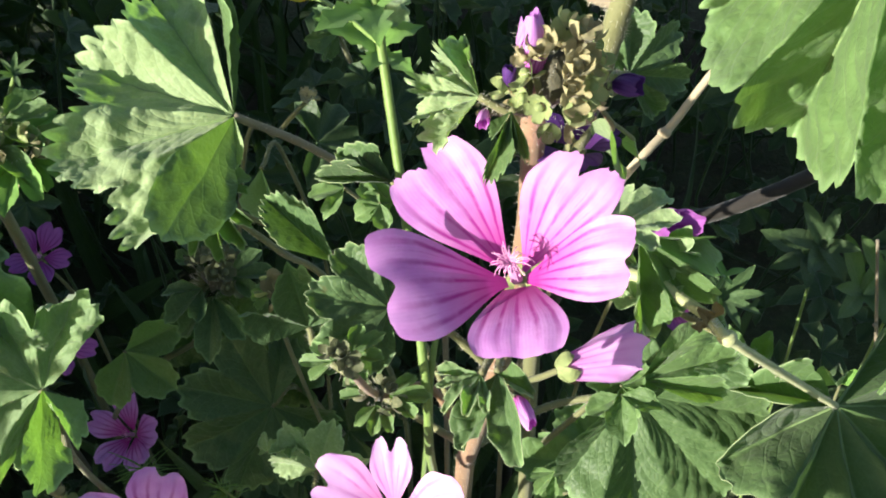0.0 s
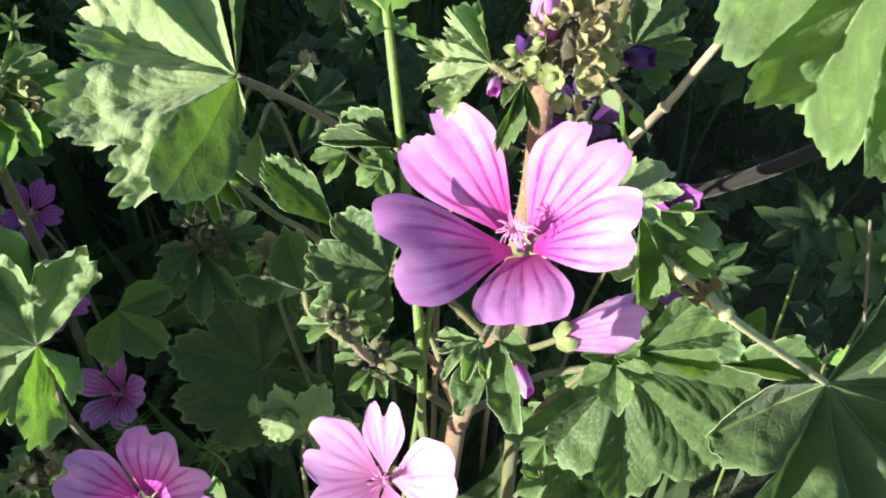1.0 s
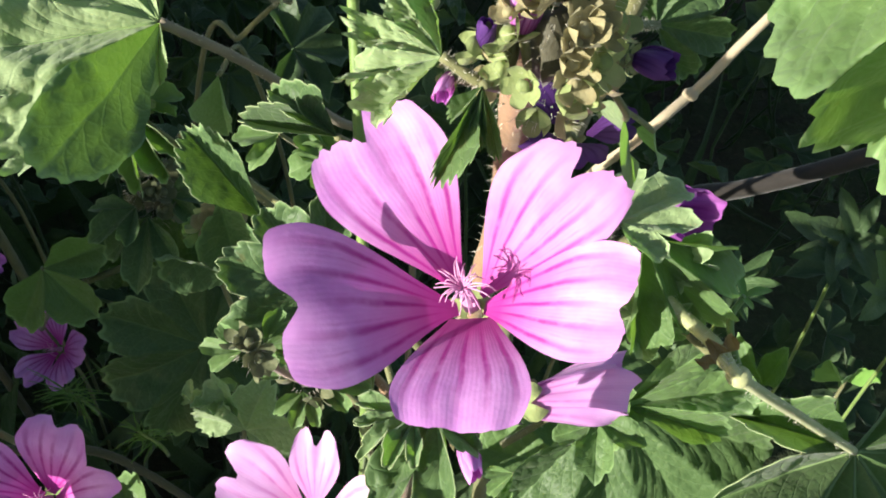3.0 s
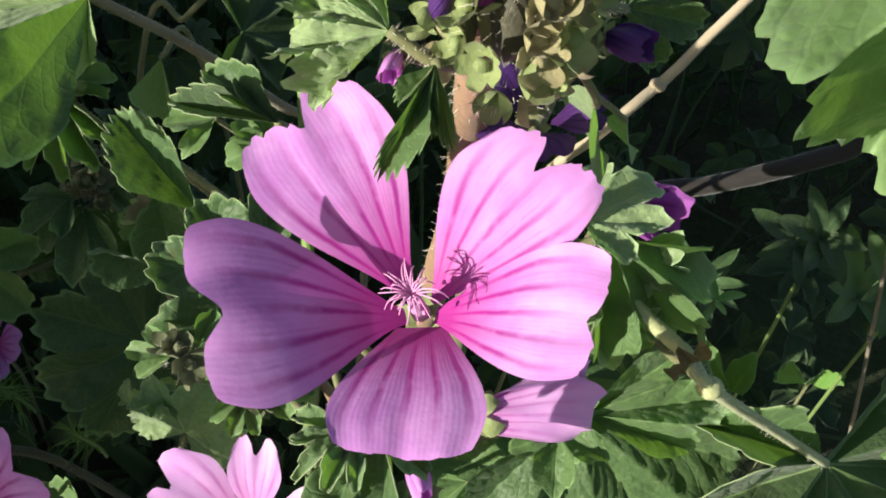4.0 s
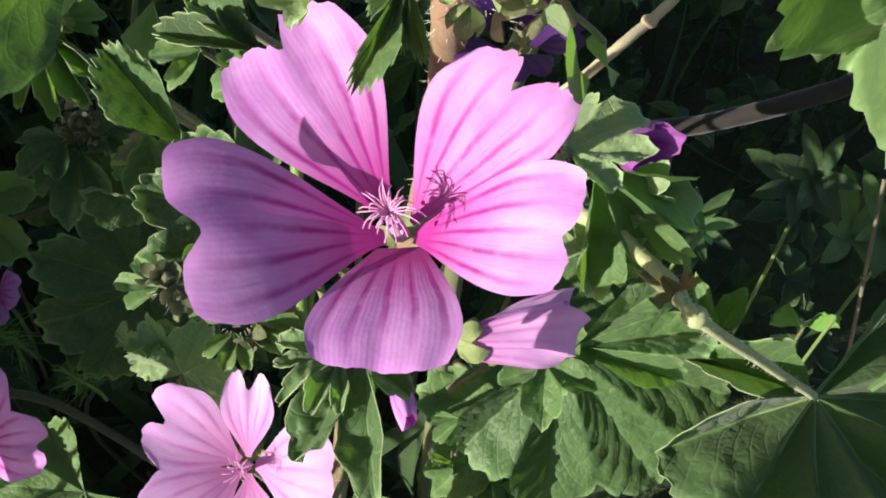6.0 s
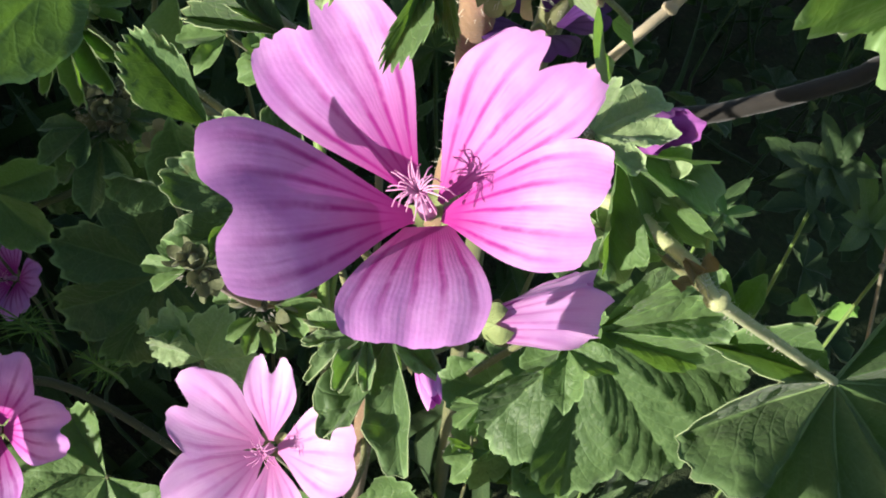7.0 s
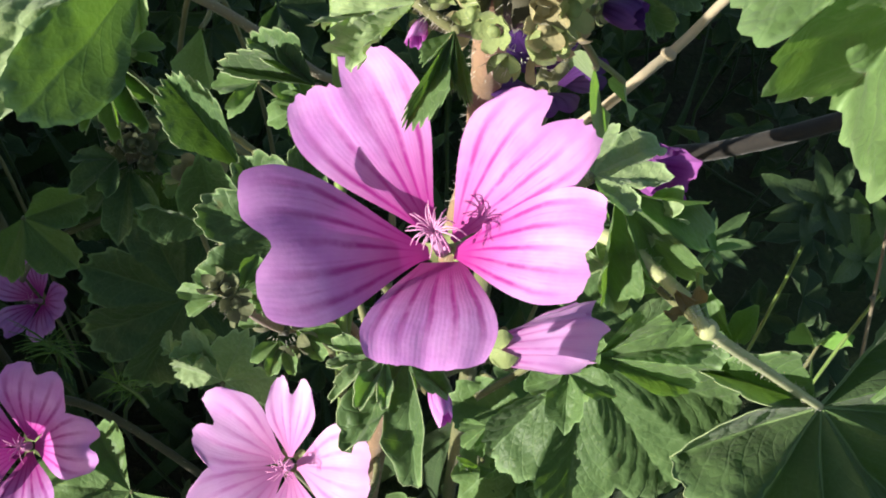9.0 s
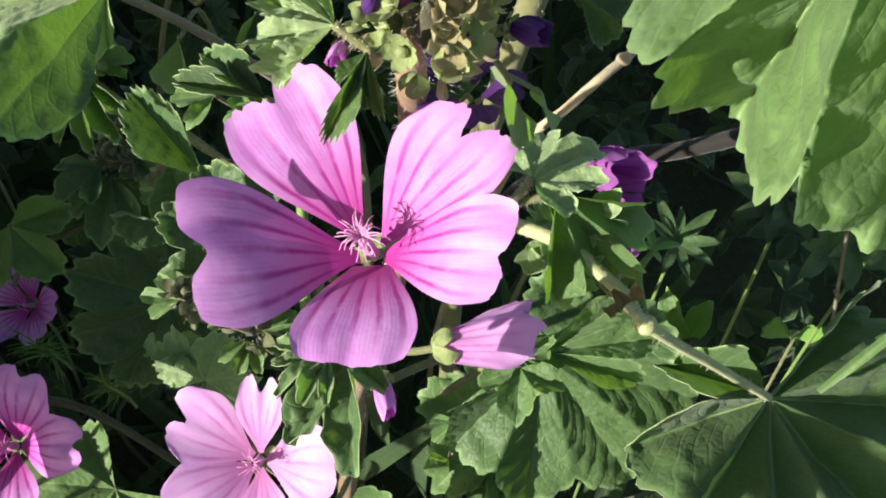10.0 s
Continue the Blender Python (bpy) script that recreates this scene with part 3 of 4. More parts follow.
def sprig(at, spread, count, size, label, material=None, seed=0, drop=0.0):
    """A young mallow shoot: small crinkled leaves on short stalks round one thin stem."""
    at = np.array(at)
    r = random.Random(seed)
    ob = thing("mallow_sprig", at, label, "shoot", "young shoots")
    root = at + np.array((0.0, 0.012, -0.02))
    part("stalk", tube([at, root, root + np.array((r.gauss(0, 0.004), 0.01, -0.03))], 0.0007, 0.0009, 6, 4), STEM, ob)
    for k in range(count):
        q = at + np.array([r.gauss(0, spread), r.gauss(0, spread * 0.6), r.gauss(0, spread * 0.7) - drop])
        d = np.array([r.gauss(0, 1), r.gauss(-0.2, 0.7), r.gauss(0, 0.7)])
        d = d / np.linalg.norm(d)
        f = np.array(VIEW) + np.array([r.gauss(-0.2, 0.6), r.gauss(0, 0.4), r.gauss(0.2, 0.5)])
        blade = part("blade", blade_shape(q, q + d * size * r.uniform(0.6, 1.2), f, lobes=r.choice((3, 3, 5)), spread=r.uniform(110, 240), depth=r.uniform(0.35, 0.5), teeth=3, tooth=0.14, seed=seed + k, rings=8, pleat=0.35, crumple=0.14), material or LEAF, ob)
        part("petiole", tube([q, (q + root) / 2 + np.array((0, 0.002, 0)), root], 0.0004, 0.0006, 5, 4), STEM, ob)
    return ob


def feathery(at, spread, count, label, seed=0):
    """A fine-leaved weed: many short thread-like leaflets on one stalk."""
    at = np.array(at)
    r = random.Random(seed)
    ob = thing("feathery_weed", at, label, "weed", "weeds")
    low = at + np.array((0.0, 0.02, -0.05))
    part("stalk", tube([at, (at + low) / 2 + np.array((0.002, 0, 0)), low], 0.0005, 0.0007, 5, 4), STEM_GREEN, ob)
    threads = []
    for k in range(count):
        q = at + (low - at) * r.random() * 0.5
        d = np.array([r.gauss(0, 1), r.gauss(-0.3, 0.6), r.gauss(0.4, 0.6)])
        d = d / np.linalg.norm(d) * spread * r.uniform(0.5, 1.1)
        threads.append(tube([q, q + d * 0.5 + np.array((0, 0, spread * 0.1)), q + d], 0.00028, 0.00012, 4, 3))
    tagged(part("foliage", joined(threads), FRESH, ob), kind="stuff")
    return ob


def below(p, dx=0.0, dy=0.03):
    """A spot on the ground under p."""
    return (p[0] + dx, p[1] + dy, -0.01)


# ---- the middle plant: brown stem, its open flower, buds and leaves ----
MAIN = [(0.0166, 0.1621, 0.5035), (0.0178, 0.1662, 0.4852), (0.0187, 0.1789, 0.4472), (0.0145, 0.1881, 0.3891), (0.0082, 0.1952, 0.3472), (0.0062, 0.2117, 0.2934), (-0.0040, 0.2600, -0.0050)]
stem("mallow_shoot", MAIN, 0.0021, 0.0030, STEM_BROWN, "reddish brown hairy mallow stem carrying the open flower", 700, 0.0013)

FACE = Vector((-0.216, -0.312, 0.925))
STYLE = Vector((0.0140, 0.1470, 0.4710))
HEART = STYLE - FACE * 0.006
mallow_flower(HEART, FACE, 0.022, "large open pink-mauve mallow flower with dark purple veins", [HEART - FACE * 0.012 + Vector((0, 0.008, 0)), MAIN[2]], seed=3, spin=-20, threads=26, nu=30, nv=31, petals=[
    dict(ang=122.5, length=0.0258, left=0.0098, right=0.0086, claw=0.06, flare=1.37, dome=0.150, notch=0.110, middle=0.05, cleft=0.15, skew=0.080, step=-0.075, rise=0.0121, curl=-0.030, trough=0.060, curve=3.4, ruffle=0.022, jag=0.014),
    dict(ang=41.9, length=0.0238, left=0.0093, right=0.0080, claw=0.05, flare=1.25, dome=0.190, notch=0.165, middle=0.16, cleft=0.16, skew=-0.100, step=0.035, rise=0.0099, curl=-0.050, trough=0.020, curve=3.0, ruffle=0.035, jag=0.012),
    dict(ang=-12.1, length=0.0217, left=0.0082, right=0.0078, claw=0.12, flare=1.21, dome=0.070, notch=0.070, middle=-0.10, cleft=0.20, skew=0.025, step=-0.006, rise=0.0106, curl=0.019, trough=0.077, curve=2.7, ruffle=0.025, jag=0.004),
    dict(ang=-88.1, length=0.0198, left=0.0089, right=0.0084, claw=0.34, flare=1.23, dome=0.128, notch=0.014, middle=-0.08, cleft=0.24, skew=0.018, step=0.015, rise=0.0110, curl=0.059, trough=0.049, curve=2.4, ruffle=0.030, jag=0.003),
    dict(ang=-166.0, length=0.0224, left=0.0110, right=0.0104, claw=0.09, flare=1.32, dome=0.080, notch=0.149, middle=0.00, cleft=0.26, skew=0.010, step=-0.015, rise=0.0150, curl=0.057, trough=-0.010, curve=2.7, ruffle=0.025, jag=0.002, twist=-0.16),
])

# sunlit brightness comes from the pale petal colour
furled_flower((0.0262, 0.1615, 0.4240), (0.0425, 0.1670, 0.4250), 0.0054, "half-closed mallow flower in sunlit pale pink with a green calyx", [(0.0215, 0.1650, 0.4165), (0.0150, 0.1760, 0.4000), (0.0126, 0.1864, 0.3875)], PETAL_PALE, seed=2, mouth=0.9, sepals=0.5)
furled_flower((0.0172, 0.1547, 0.4231), (0.0199, 0.1462, 0.4249), 0.0024, "small pink bud tip hanging under the flower", [(0.0145, 0.1710, 0.4040), (0.0110, 0.1880, 0.3760)], seed=5, mouth=0.3)

bud_cluster((0.0204, 0.1578, 0.5035), (0.0, 0.30, 0.95), 0.0082, 46, "knot of straw-green mallow calyces on top of the brown stem", seed=4, size=0.0031, leaflets=0)
furled_flower((0.0167, 0.1578, 0.5050), (0.0157, 0.1591, 0.5146), 0.0034, "pointed lilac mallow bud on top of the cluster", [(0.0183, 0.1573, 0.5002)], PETAL_MAUVE, seed=8, mouth=0.25, sepals=0.35)
furled_flower((0.0306, 0.1636, 0.4977), (0.0350, 0.1619, 0.4988), 0.0024, "dark violet bud beside the calyx cluster", [(0.0261, 0.1609, 0.4980)], PETAL_VIOLET, seed=9, mouth=0.5, sepals=0.4)
furled_flower((0.0127, 0.1569, 0.5028), (0.0128, 0.1566, 0.5066), 0.0014, "tiny violet bud among straw-green calyces", [(0.0155, 0.1568, 0.5012)], PETAL_VIOLET, seed=10, mouth=0.4, sepals=0.4)
mallow_flower((0.0263, 0.1719, 0.4765), (-0.1, -0.25, 0.95), 0.0085, "withered dark violet mallow flower behind the open one", [(0.0223, 0.1734, 0.4698), MAIN[1]], PETAL_VIOLET, seed=21, rise=0.5, detail=False, nu=10, nv=11)
furled_flower((0.0091, 0.1602, 0.4948), (0.0085, 0.1553, 0.4956), 0.0012, "tiny lilac bud on the hairy stem", [(0.0130, 0.1584, 0.4958)], seed=12, mouth=0.6, sepals=0.4)

mallow_leaf((0.0080, 0.1592, 0.4985), (-0.0045, 0.1650, 0.4970), VIEW + Vector((-0.5, 0, 0.2)), "small crinkled light green leaf below the calyx cluster", [(0.0133, 0.1580, 0.4960), (0.0175, 0.1600, 0.4950)], 0.0007, LEAF_GREY,
            lobes=5, spread=140, depth=0.34, pleat=0.46, teeth=5, tooth=0.18, seed=2, rings=20, ripple=0.16, crumple=0.30, quilt=0.03)
slim = thing("slim_leaf", (0.0271, 0.1614, 0.4971), "narrow pale green leaflet hanging from the calyx cluster", "leaf", "mallow leaves")
part("leaf_sheet", lance_shape((0.0312, 0.1631, 0.4888), (0.0364, 0.1777, 0.4653), VIEW + Vector((-0.5, 0, 0.1)), 0.19, 0.1, 0.4, 0.05, 3, 10), LEAF_GREY, slim)
part("leaf_sheet", lance_shape((0.0365, 0.1702, 0.4804), (0.0405, 0.1787, 0.4661), VIEW + Vector((-0.5, 0, 0.1)), 0.16, 0.1, 0.4, 0.05, 4, 9), LEAF_GREY, slim)
part("petiole", tube([(0.0261, 0.1609, 0.4980), (0.0306, 0.1614, 0.4915), (0.0314, 0.1636, 0.4880)], 0.0005, 0.0005, 6), STEM, slim)
part("petiole", tube([(0.0306, 0.1614, 0.4915), (0.0339, 0.1665, 0.4852), (0.0365, 0.1701, 0.4802)], 0.0004, 0.0004, 6), STEM, slim)
HANG = (0.0131, 0.1522, 0.5011)
hang = thing("hanging_leaf", HANG, "narrow dark green lobed leaf hanging over a petal", "leaf", "mallow leaves")
for k, (end, wide) in enumerate((((0.0096, 0.1420, 0.4945), 24), ((0.0115, 0.1460, 0.4951), 26), ((0.0133, 0.1468, 0.4956), 24), ((0.0155, 0.1471, 0.4957), 26), ((0.0095, 0.1490, 0.4982), 34))):
    part("lobe", blade_shape(HANG, end, VIEW + Vector((0.3 - 0.15 * k, 0, 0.2)), lobes=1, spread=wide, depth=0.15, pleat=0.45, teeth=9, tooth=0.16, seed=130 + k, rings=14, per=36, crumple=0.14, quilt=0.006), LEAF_MID, hang)
part("petiole", tube([HANG, (0.0155, 0.1559, 0.4989), MAIN[0]], 0.0006, 0.0008, 6), STEM, hang)
mallow_leaf((0.0406, 0.1961, 0.4328), (0.0520, 0.2050, 0.4350), VIEW + Vector((-1.1, 0, 0.0)), "pale green lobed leaf beside the open flower", [(0.0343, 0.1899, 0.4297), (0.0170, 0.1836, 0.4252)], 0.0008, LEAF_GREY,
            lobes=5, spread=230, depth=0.36, pleat=0.16, teeth=4, tooth=0.10, seed=7, rings=16)
mallow_leaf((0.0453, 0.1944, 0.4311), (0.0630, 0.1900, 0.4110), VIEW + Vector((-0.2, 0, 0.2)), "crinkled lobed leaf in half shade by the flower", [(0.0346, 0.1921, 0.4276), (0.0169, 0.1842, 0.4216)], 0.0008, LEAF,
            lobes=3, spread=100, depth=0.40, pleat=0.40, teeth=4, tooth=0.14, seed=9, rings=9)
mallow_leaf((0.0093, 0.1473, 0.4399), (0.0025, 0.1405, 0.4398), VIEW + Vector((-0.7, 0, 0.2)), "light green lobed leaf under the open flower", [(0.0140, 0.1619, 0.4335), MAIN[3]], 0.0008, LEAF_SAGE,
            lobes=5, spread=130, depth=0.34, pleat=0.30, teeth=4, tooth=0.12, seed=11, rings=14, side=0.2, crumple=0.16, quilt=0.004, rim=0.0001)
# mid green here stands for shade under the flower
mallow_leaf((0.0125, 0.1481, 0.4396), (0.0150, 0.1275, 0.4414), VIEW + Vector((-0.2, 0, 0.1)), "pointed veined leaf hanging below the open flower", [(0.0138, 0.1598, 0.4342), MAIN[3]], 0.0007, LEAF_MID,
            lobes=3, spread=110, depth=0.40, pleat=0.24, teeth=4, tooth=0.10, seed=13, rings=14, side=0.45, crumple=0.16, quilt=0.004, rim=0.0001, lengths=[0.45, 1.0, 0.8])
mallow_leaf((-0.0111, 0.1894, 0.4118), (-0.0301, 0.1867, 0.4194), VIEW + Vector((1.25, 0, 0.2)), "broad dark green mallow leaf in shade behind the flower", [(-0.0020, 0.1914, 0.4066), MAIN[3]], 0.0009, LEAF_SHADED,
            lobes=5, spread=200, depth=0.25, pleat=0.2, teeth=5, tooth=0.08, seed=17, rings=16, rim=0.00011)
# both folded leaves: their shade is in the dark green itself
mallow_leaf((-0.0250, 0.2045, 0.4110), (-0.0421, 0.2131, 0.4243), VIEW + Vector((-0.1, 0, 0.3)), "dark green folded leaf with pale toothed edge", [(-0.0180, 0.2020, 0.4060), (-0.0006, 0.1915, 0.4095)], 0.0008, LEAF_SHADED,
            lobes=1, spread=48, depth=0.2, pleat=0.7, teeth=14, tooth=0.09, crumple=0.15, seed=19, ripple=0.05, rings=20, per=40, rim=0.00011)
folded = thing("folded_leaf", (-0.0096, 0.1961, 0.4453), "small shade-darkened leaf folded along its veins beside a petal", "leaf", "mallow leaves")
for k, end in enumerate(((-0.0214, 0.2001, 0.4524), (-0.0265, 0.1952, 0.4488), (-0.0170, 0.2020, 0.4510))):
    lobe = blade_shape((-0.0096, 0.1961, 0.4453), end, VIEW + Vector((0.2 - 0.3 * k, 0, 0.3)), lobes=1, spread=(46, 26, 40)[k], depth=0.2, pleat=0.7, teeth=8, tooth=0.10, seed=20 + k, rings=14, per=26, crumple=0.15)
    part("lobe", lobe, LEAF_SHADED, folded)
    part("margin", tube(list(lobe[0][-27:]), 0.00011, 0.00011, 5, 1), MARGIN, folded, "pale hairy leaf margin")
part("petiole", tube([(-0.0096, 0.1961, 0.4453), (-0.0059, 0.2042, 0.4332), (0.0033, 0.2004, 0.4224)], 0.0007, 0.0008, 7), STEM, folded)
mallow_leaf((-0.0632, 0.2426, 0.3984), (-0.0612, 0.2300, 0.3860), VIEW + Vector((-0.1, 0, 0.1)), "small bright green fan leaf hanging from a pale stalk", [(-0.0522, 0.2399, 0.3914), (-0.0362, 0.2380, 0.3845), (-0.0100, 0.2250, 0.3700), MAIN[4]], 0.0008, LEAF, STEM,
            lobes=5, spread=120, depth=0.46, pleat=0.5, teeth=4, tooth=0.16, seed=22, rings=14, rim=0.00012)
bud_cluster((-0.0636, 0.2430, 0.3992), (-0.3, -0.2, 0.9), 0.0036, 7, "tuft of pale green calyces at a stalk's end", SEPAL, seed=24, size=0.0030, leaflets=3, leaf_len=0.010, hairs=200)

# ---- the plant on the right: long leaf stalk, two large leaves, a flower above ----
JOIN = Vector((0.1060, 0.2000, 0.3620))
NODE = Vector((0.0660, 0.1800, 0.4130))
stem("mallow_petiole_shoot", [JOIN, (0.0853, 0.1905, 0.3873), NODE, (0.0620, 0.1840, 0.4154), (0.0555, 0.1883, 0.4173), (0.0477, 0.1930, 0.4190), (0.0300, 0.2050, 0.4110)], 0.0010, 0.0016, STEM_SUNLIT, "thick hairy leaf stalk in sunlit pale green with a swollen node", 500, 0.0011, [NODE])
mallow_leaf(JOIN, (0.1220, 0.1485, 0.3264), VIEW + Vector((0.45, 0, 0.25)), "large dark green mallow leaf folded like a fan", material=LEAF_MID, ribs=True, lobes=7, spread=276, depth=0.22, pleat=0.36, cup=0.06, droop=0.05, teeth=6, tooth=0.06, ripple=0.07,
            seed=23, rings=30, quilt=0.003, rim=0.00016, lengths=[0.62, 0.78, 0.9, 1.0, 0.85, 0.56, 0.36])
mallow_leaf((0.0670, 0.1549, 0.5338), (0.0824, 0.1366, 0.4899), Vector((-0.52, -0.76, 0.42)), "large bright green pleated mallow leaf with scalloped edge", [(0.0594, 0.1694, 0.5295), (0.0516, 0.1952, 0.5143), (0.0430, 0.2245, 0.4774)], 0.0013,
            LEAF, ribs=True, lobes=7, spread=252, depth=0.26, pleat=0.50, cup=-0.06, droop=0.06, teeth=9, tooth=0.05, crumple=0.20, ripple=0.08, seed=29, rings=36, quilt=0.006, lengths=[0.5, 0.78, 0.94, 1.0, 0.90, 0.72, 0.52])
RIGHT = [(0.0435, 0.2236, 0.4933), (0.0394, 0.2216, 0.4746), (0.0367, 0.2251, 0.4529), (0.0329, 0.2428, 0.4004), (0.0300, 0.2666, 0.3257), (0.0400, 0.3300, -0.0050)]
stem("mallow_shoot", RIGHT, 0.0026, 0.0032, STEM, "thick yellowish green mallow stem with pale hairs", 500, 0.0015)
stem("mallow_shoot", [(0.0177, 0.2727, 0.4718), (0.0256, 0.2487, 0.4692), (0.0325, 0.2282, 0.4728), (0.0386, 0.2214, 0.4745)], 0.0014, 0.0016, STEM_GREY, "brown side stem bending into the thick stem", 200)
mallow_flower((0.0443, 0.2102, 0.5137), (-0.05, -0.60, 0.80), 0.0190, "open pink-mauve mallow flower above the big leaf", [(0.0471, 0.2191, 0.5028), RIGHT[0]], seed=31, spin=54, half=0.38, nu=18, nv=17)
mallow_leaf((0.0477, 0.2492, 0.4343), (0.0610, 0.2579, 0.4425), VIEW + Vector((0.7, 0, 0)), "shaded green leaf behind the thick stem", [RIGHT[2]], 0.0009, LEAF_SHADED, lobes=5, spread=230, seed=33)

stem("dry_twig", [(0.0880, 0.2980, 0.4120), (0.0751, 0.2881, 0.3980), (0.0704, 0.2843, 0.3925), (0.0661, 0.2812, 0.3882), (0.0547, 0.2734, 0.3780), (0.0420, 0.2900, 0.3300), (0.0280, 0.3500, 0.1600), (0.0280, 0.3800, -0.0050)], 0.0012, 0.0014, TWIG, "pale straw-coloured dry twig with a dark joint", 0, nodes=[(0.0661, 0.2812, 0.3882)])
stem("woody_branch", [(0.0320, 0.3800, -0.0050), (0.0320, 0.3600, 0.1500), (0.0450, 0.3200, 0.2800), (0.0640, 0.2985, 0.3240), (0.0784, 0.2979, 0.3343), (0.0959, 0.2988, 0.3405), (0.1230, 0.3014, 0.3544), (0.1367, 0.3034, 0.3638), (0.2000, 0.3150, 0.3900)], 0.0028, 0.0026, WOOD_SHADED, "grey-brown woody branch in deep shade", 0)

furled_flower((0.0600, 0.2690, 0.3620), (0.0718, 0.2545, 0.3715), 0.0076, "dull mauve half-closed mallow flower in the shade", [(0.0600, 0.2800, 0.3300), (0.0500, 0.3000, 0.2200), (0.0480, 0.3100, 0.0000)], PETAL_SHADED, seed=35, mouth=0.8, sepals=0.6)
mallow_flower((0.0736, 0.2690, 0.3240), (-0.1, -0.5, 0.8), 0.0100, "purple mallow flower half hidden under leaves", [(0.0700, 0.3000, 0.2600), (0.0500, 0.3100, 0.1700)], PETAL_SHADED, seed=37, rise=0.6, nu=10, nv=11)
mallow_leaf((0.0498, 0.1877, 0.3880), (0.0730, 0.1897, 0.3961), VIEW + Vector((-0.3, 0, 0.3)), "ribbed light green leaf below the closed flower", [(0.0485, 0.1985, 0.3790), (0.0430, 0.2100, 0.3500), (0.0302, 0.2099, 0.3300)], 0.0008, LEAF,
            lobes=3, spread=78, depth=0.2, pleat=0.34, teeth=6, tooth=0.06, seed=41, ripple=0.1)
mallow_leaf((0.0529, 0.2069, 0.3578), (0.0792, 0.1889, 0.3327), VIEW + Vector((-0.25, 0, 0.35)), "broad light green mallow leaf crossed by shadows", [(0.0302, 0.2099, 0.3472), MAIN[4]], 0.0010, LEAF_MID,
            lobes=5, spread=190, depth=0.16, pleat=0.16, teeth=5, tooth=0.05, seed=43, rings=20, crumple=0.05, cup=0.10)
mallow_leaf((0.0528, 0.2244, 0.2980), (0.0316, 0.2059, 0.2873), VIEW + Vector((-0.4, 0, 0.4)), "bright green leaf low among shadows", [(0.0483, 0.2329, 0.2923), (0.0332, 0.2435, 0.2891)], 0.0008, LEAF, lobes=5, spread=260, depth=0.3, seed=45)
mallow_leaf((0.0773, 0.2508, 0.3093), (0.0512, 0.2402, 0.2995), VIEW, "shaded mallow leaf behind the leaf stalk", [(0.0832, 0.2707, 0.3007)], 0.0008, LEAF_SHADED, lobes=5, spread=280, depth=0.25, seed=47)
mallow_flower((0.0554, 0.2042, 0.4041), (0.1, -0.4, 0.85), 0.0085, "pale lilac mallow flower hidden behind the open one", [(0.0578, 0.2003, 0.4002), NODE], PETAL_SHADED, seed=49, rise=0.6, detail=False, nu=10, nv=11)
mallow_leaf((0.0610, 0.1800, 0.4190), (0.0575, 0.1792, 0.4245), VIEW, "small wilted rusty leaf at the stalk's node", [(0.0640, 0.1800, 0.4150), NODE], 0.0005, RUST, STEM_SUNLIT, lobes=3, spread=120, depth=0.2, pleat=0.6, cup=0.5, teeth=3, seed=51, rings=8, crumple=0.2)
whorl((0.0668, 0.1957, 0.4166), (0.1, 0.2, 1.0), 4, 0.006, 0.16, "small forked sprout on the leaf stalk", seed=52, stalk=[(0.0638, 0.1889, 0.4170), NODE])

# weeds on the right: greens dimmed to set them in shade
whorl((0.1020, 0.3010, 0.2920), (0.1, -0.3, 1.0), 9, 0.017, 0.12, "star of narrow green weed leaflets", LEAF_SHADED, seed=53, stalk=[(0.1000, 0.3000, 0.2200), (0.1000, 0.3100, 0.0000)])
whorl((0.1330, 0.3060, 0.3160), (0.1, -0.5, 0.9), 6, 0.018, 0.17, "shade-dimmed weed shoot with pointed leaves", LEAF_UNDER_DIM, seed=55, stalk=[(0.1350, 0.3100, 0.2200), (0.1400, 0.3300, 0.0000)], tiers=2)
whorl((0.1650, 0.3000, 0.3100), (0.2, -0.5, 0.9), 6, 0.022, 0.16, "shade-dimmed weed shoot with pointed leaves", LEAF_MID, seed=56, stalk=[(0.1650, 0.3100, 0.2200), (0.1700, 0.3300, 0.0000)], tiers=3)
stem("dry_weed", [(0.1489, 0.2984, 0.3266), (0.1587, 0.2822, 0.2685), (0.1755, 0.2867, 0.2027)], 0.0006, 0.0007, STEM_GREY, "thin pale dry stalk standing in the shade", 0, nodes=[(0.1531, 0.2866, 0.2954)])
mallow_leaf((0.1770, 0.3440, 0.1890), (0.1690, 0.3330, 0.2030), VIEW + Vector((-0.5, 0, 0.3)), "small curled yellow-green leaf", [(0.1800, 0.3500, 0.1200), (0.1800, 0.3550, 0.0000)], 0.0007, FRESH, lobes=3, spread=150, depth=0.3, pleat=0.5, cup=0.4, seed=59, rings=8)
blade = thing("narrow_leaf", JOIN, "bright green upright leaf edge beside the big leaf", "leaf")
part("leaf_sheet", lance_shape((0.1162, 0.1998, 0.3678), (0.1310, 0.2050, 0.3990), VIEW + Vector((-0.6, 0, 0)), 0.024, 0.05, 0.6, 0.05, 2, 12), LEAF, blade)

# ---- the plant on the left: big grey-green leaves and shoots ----
TL = Vector((-0.0520, 0.2380, 0.4290))
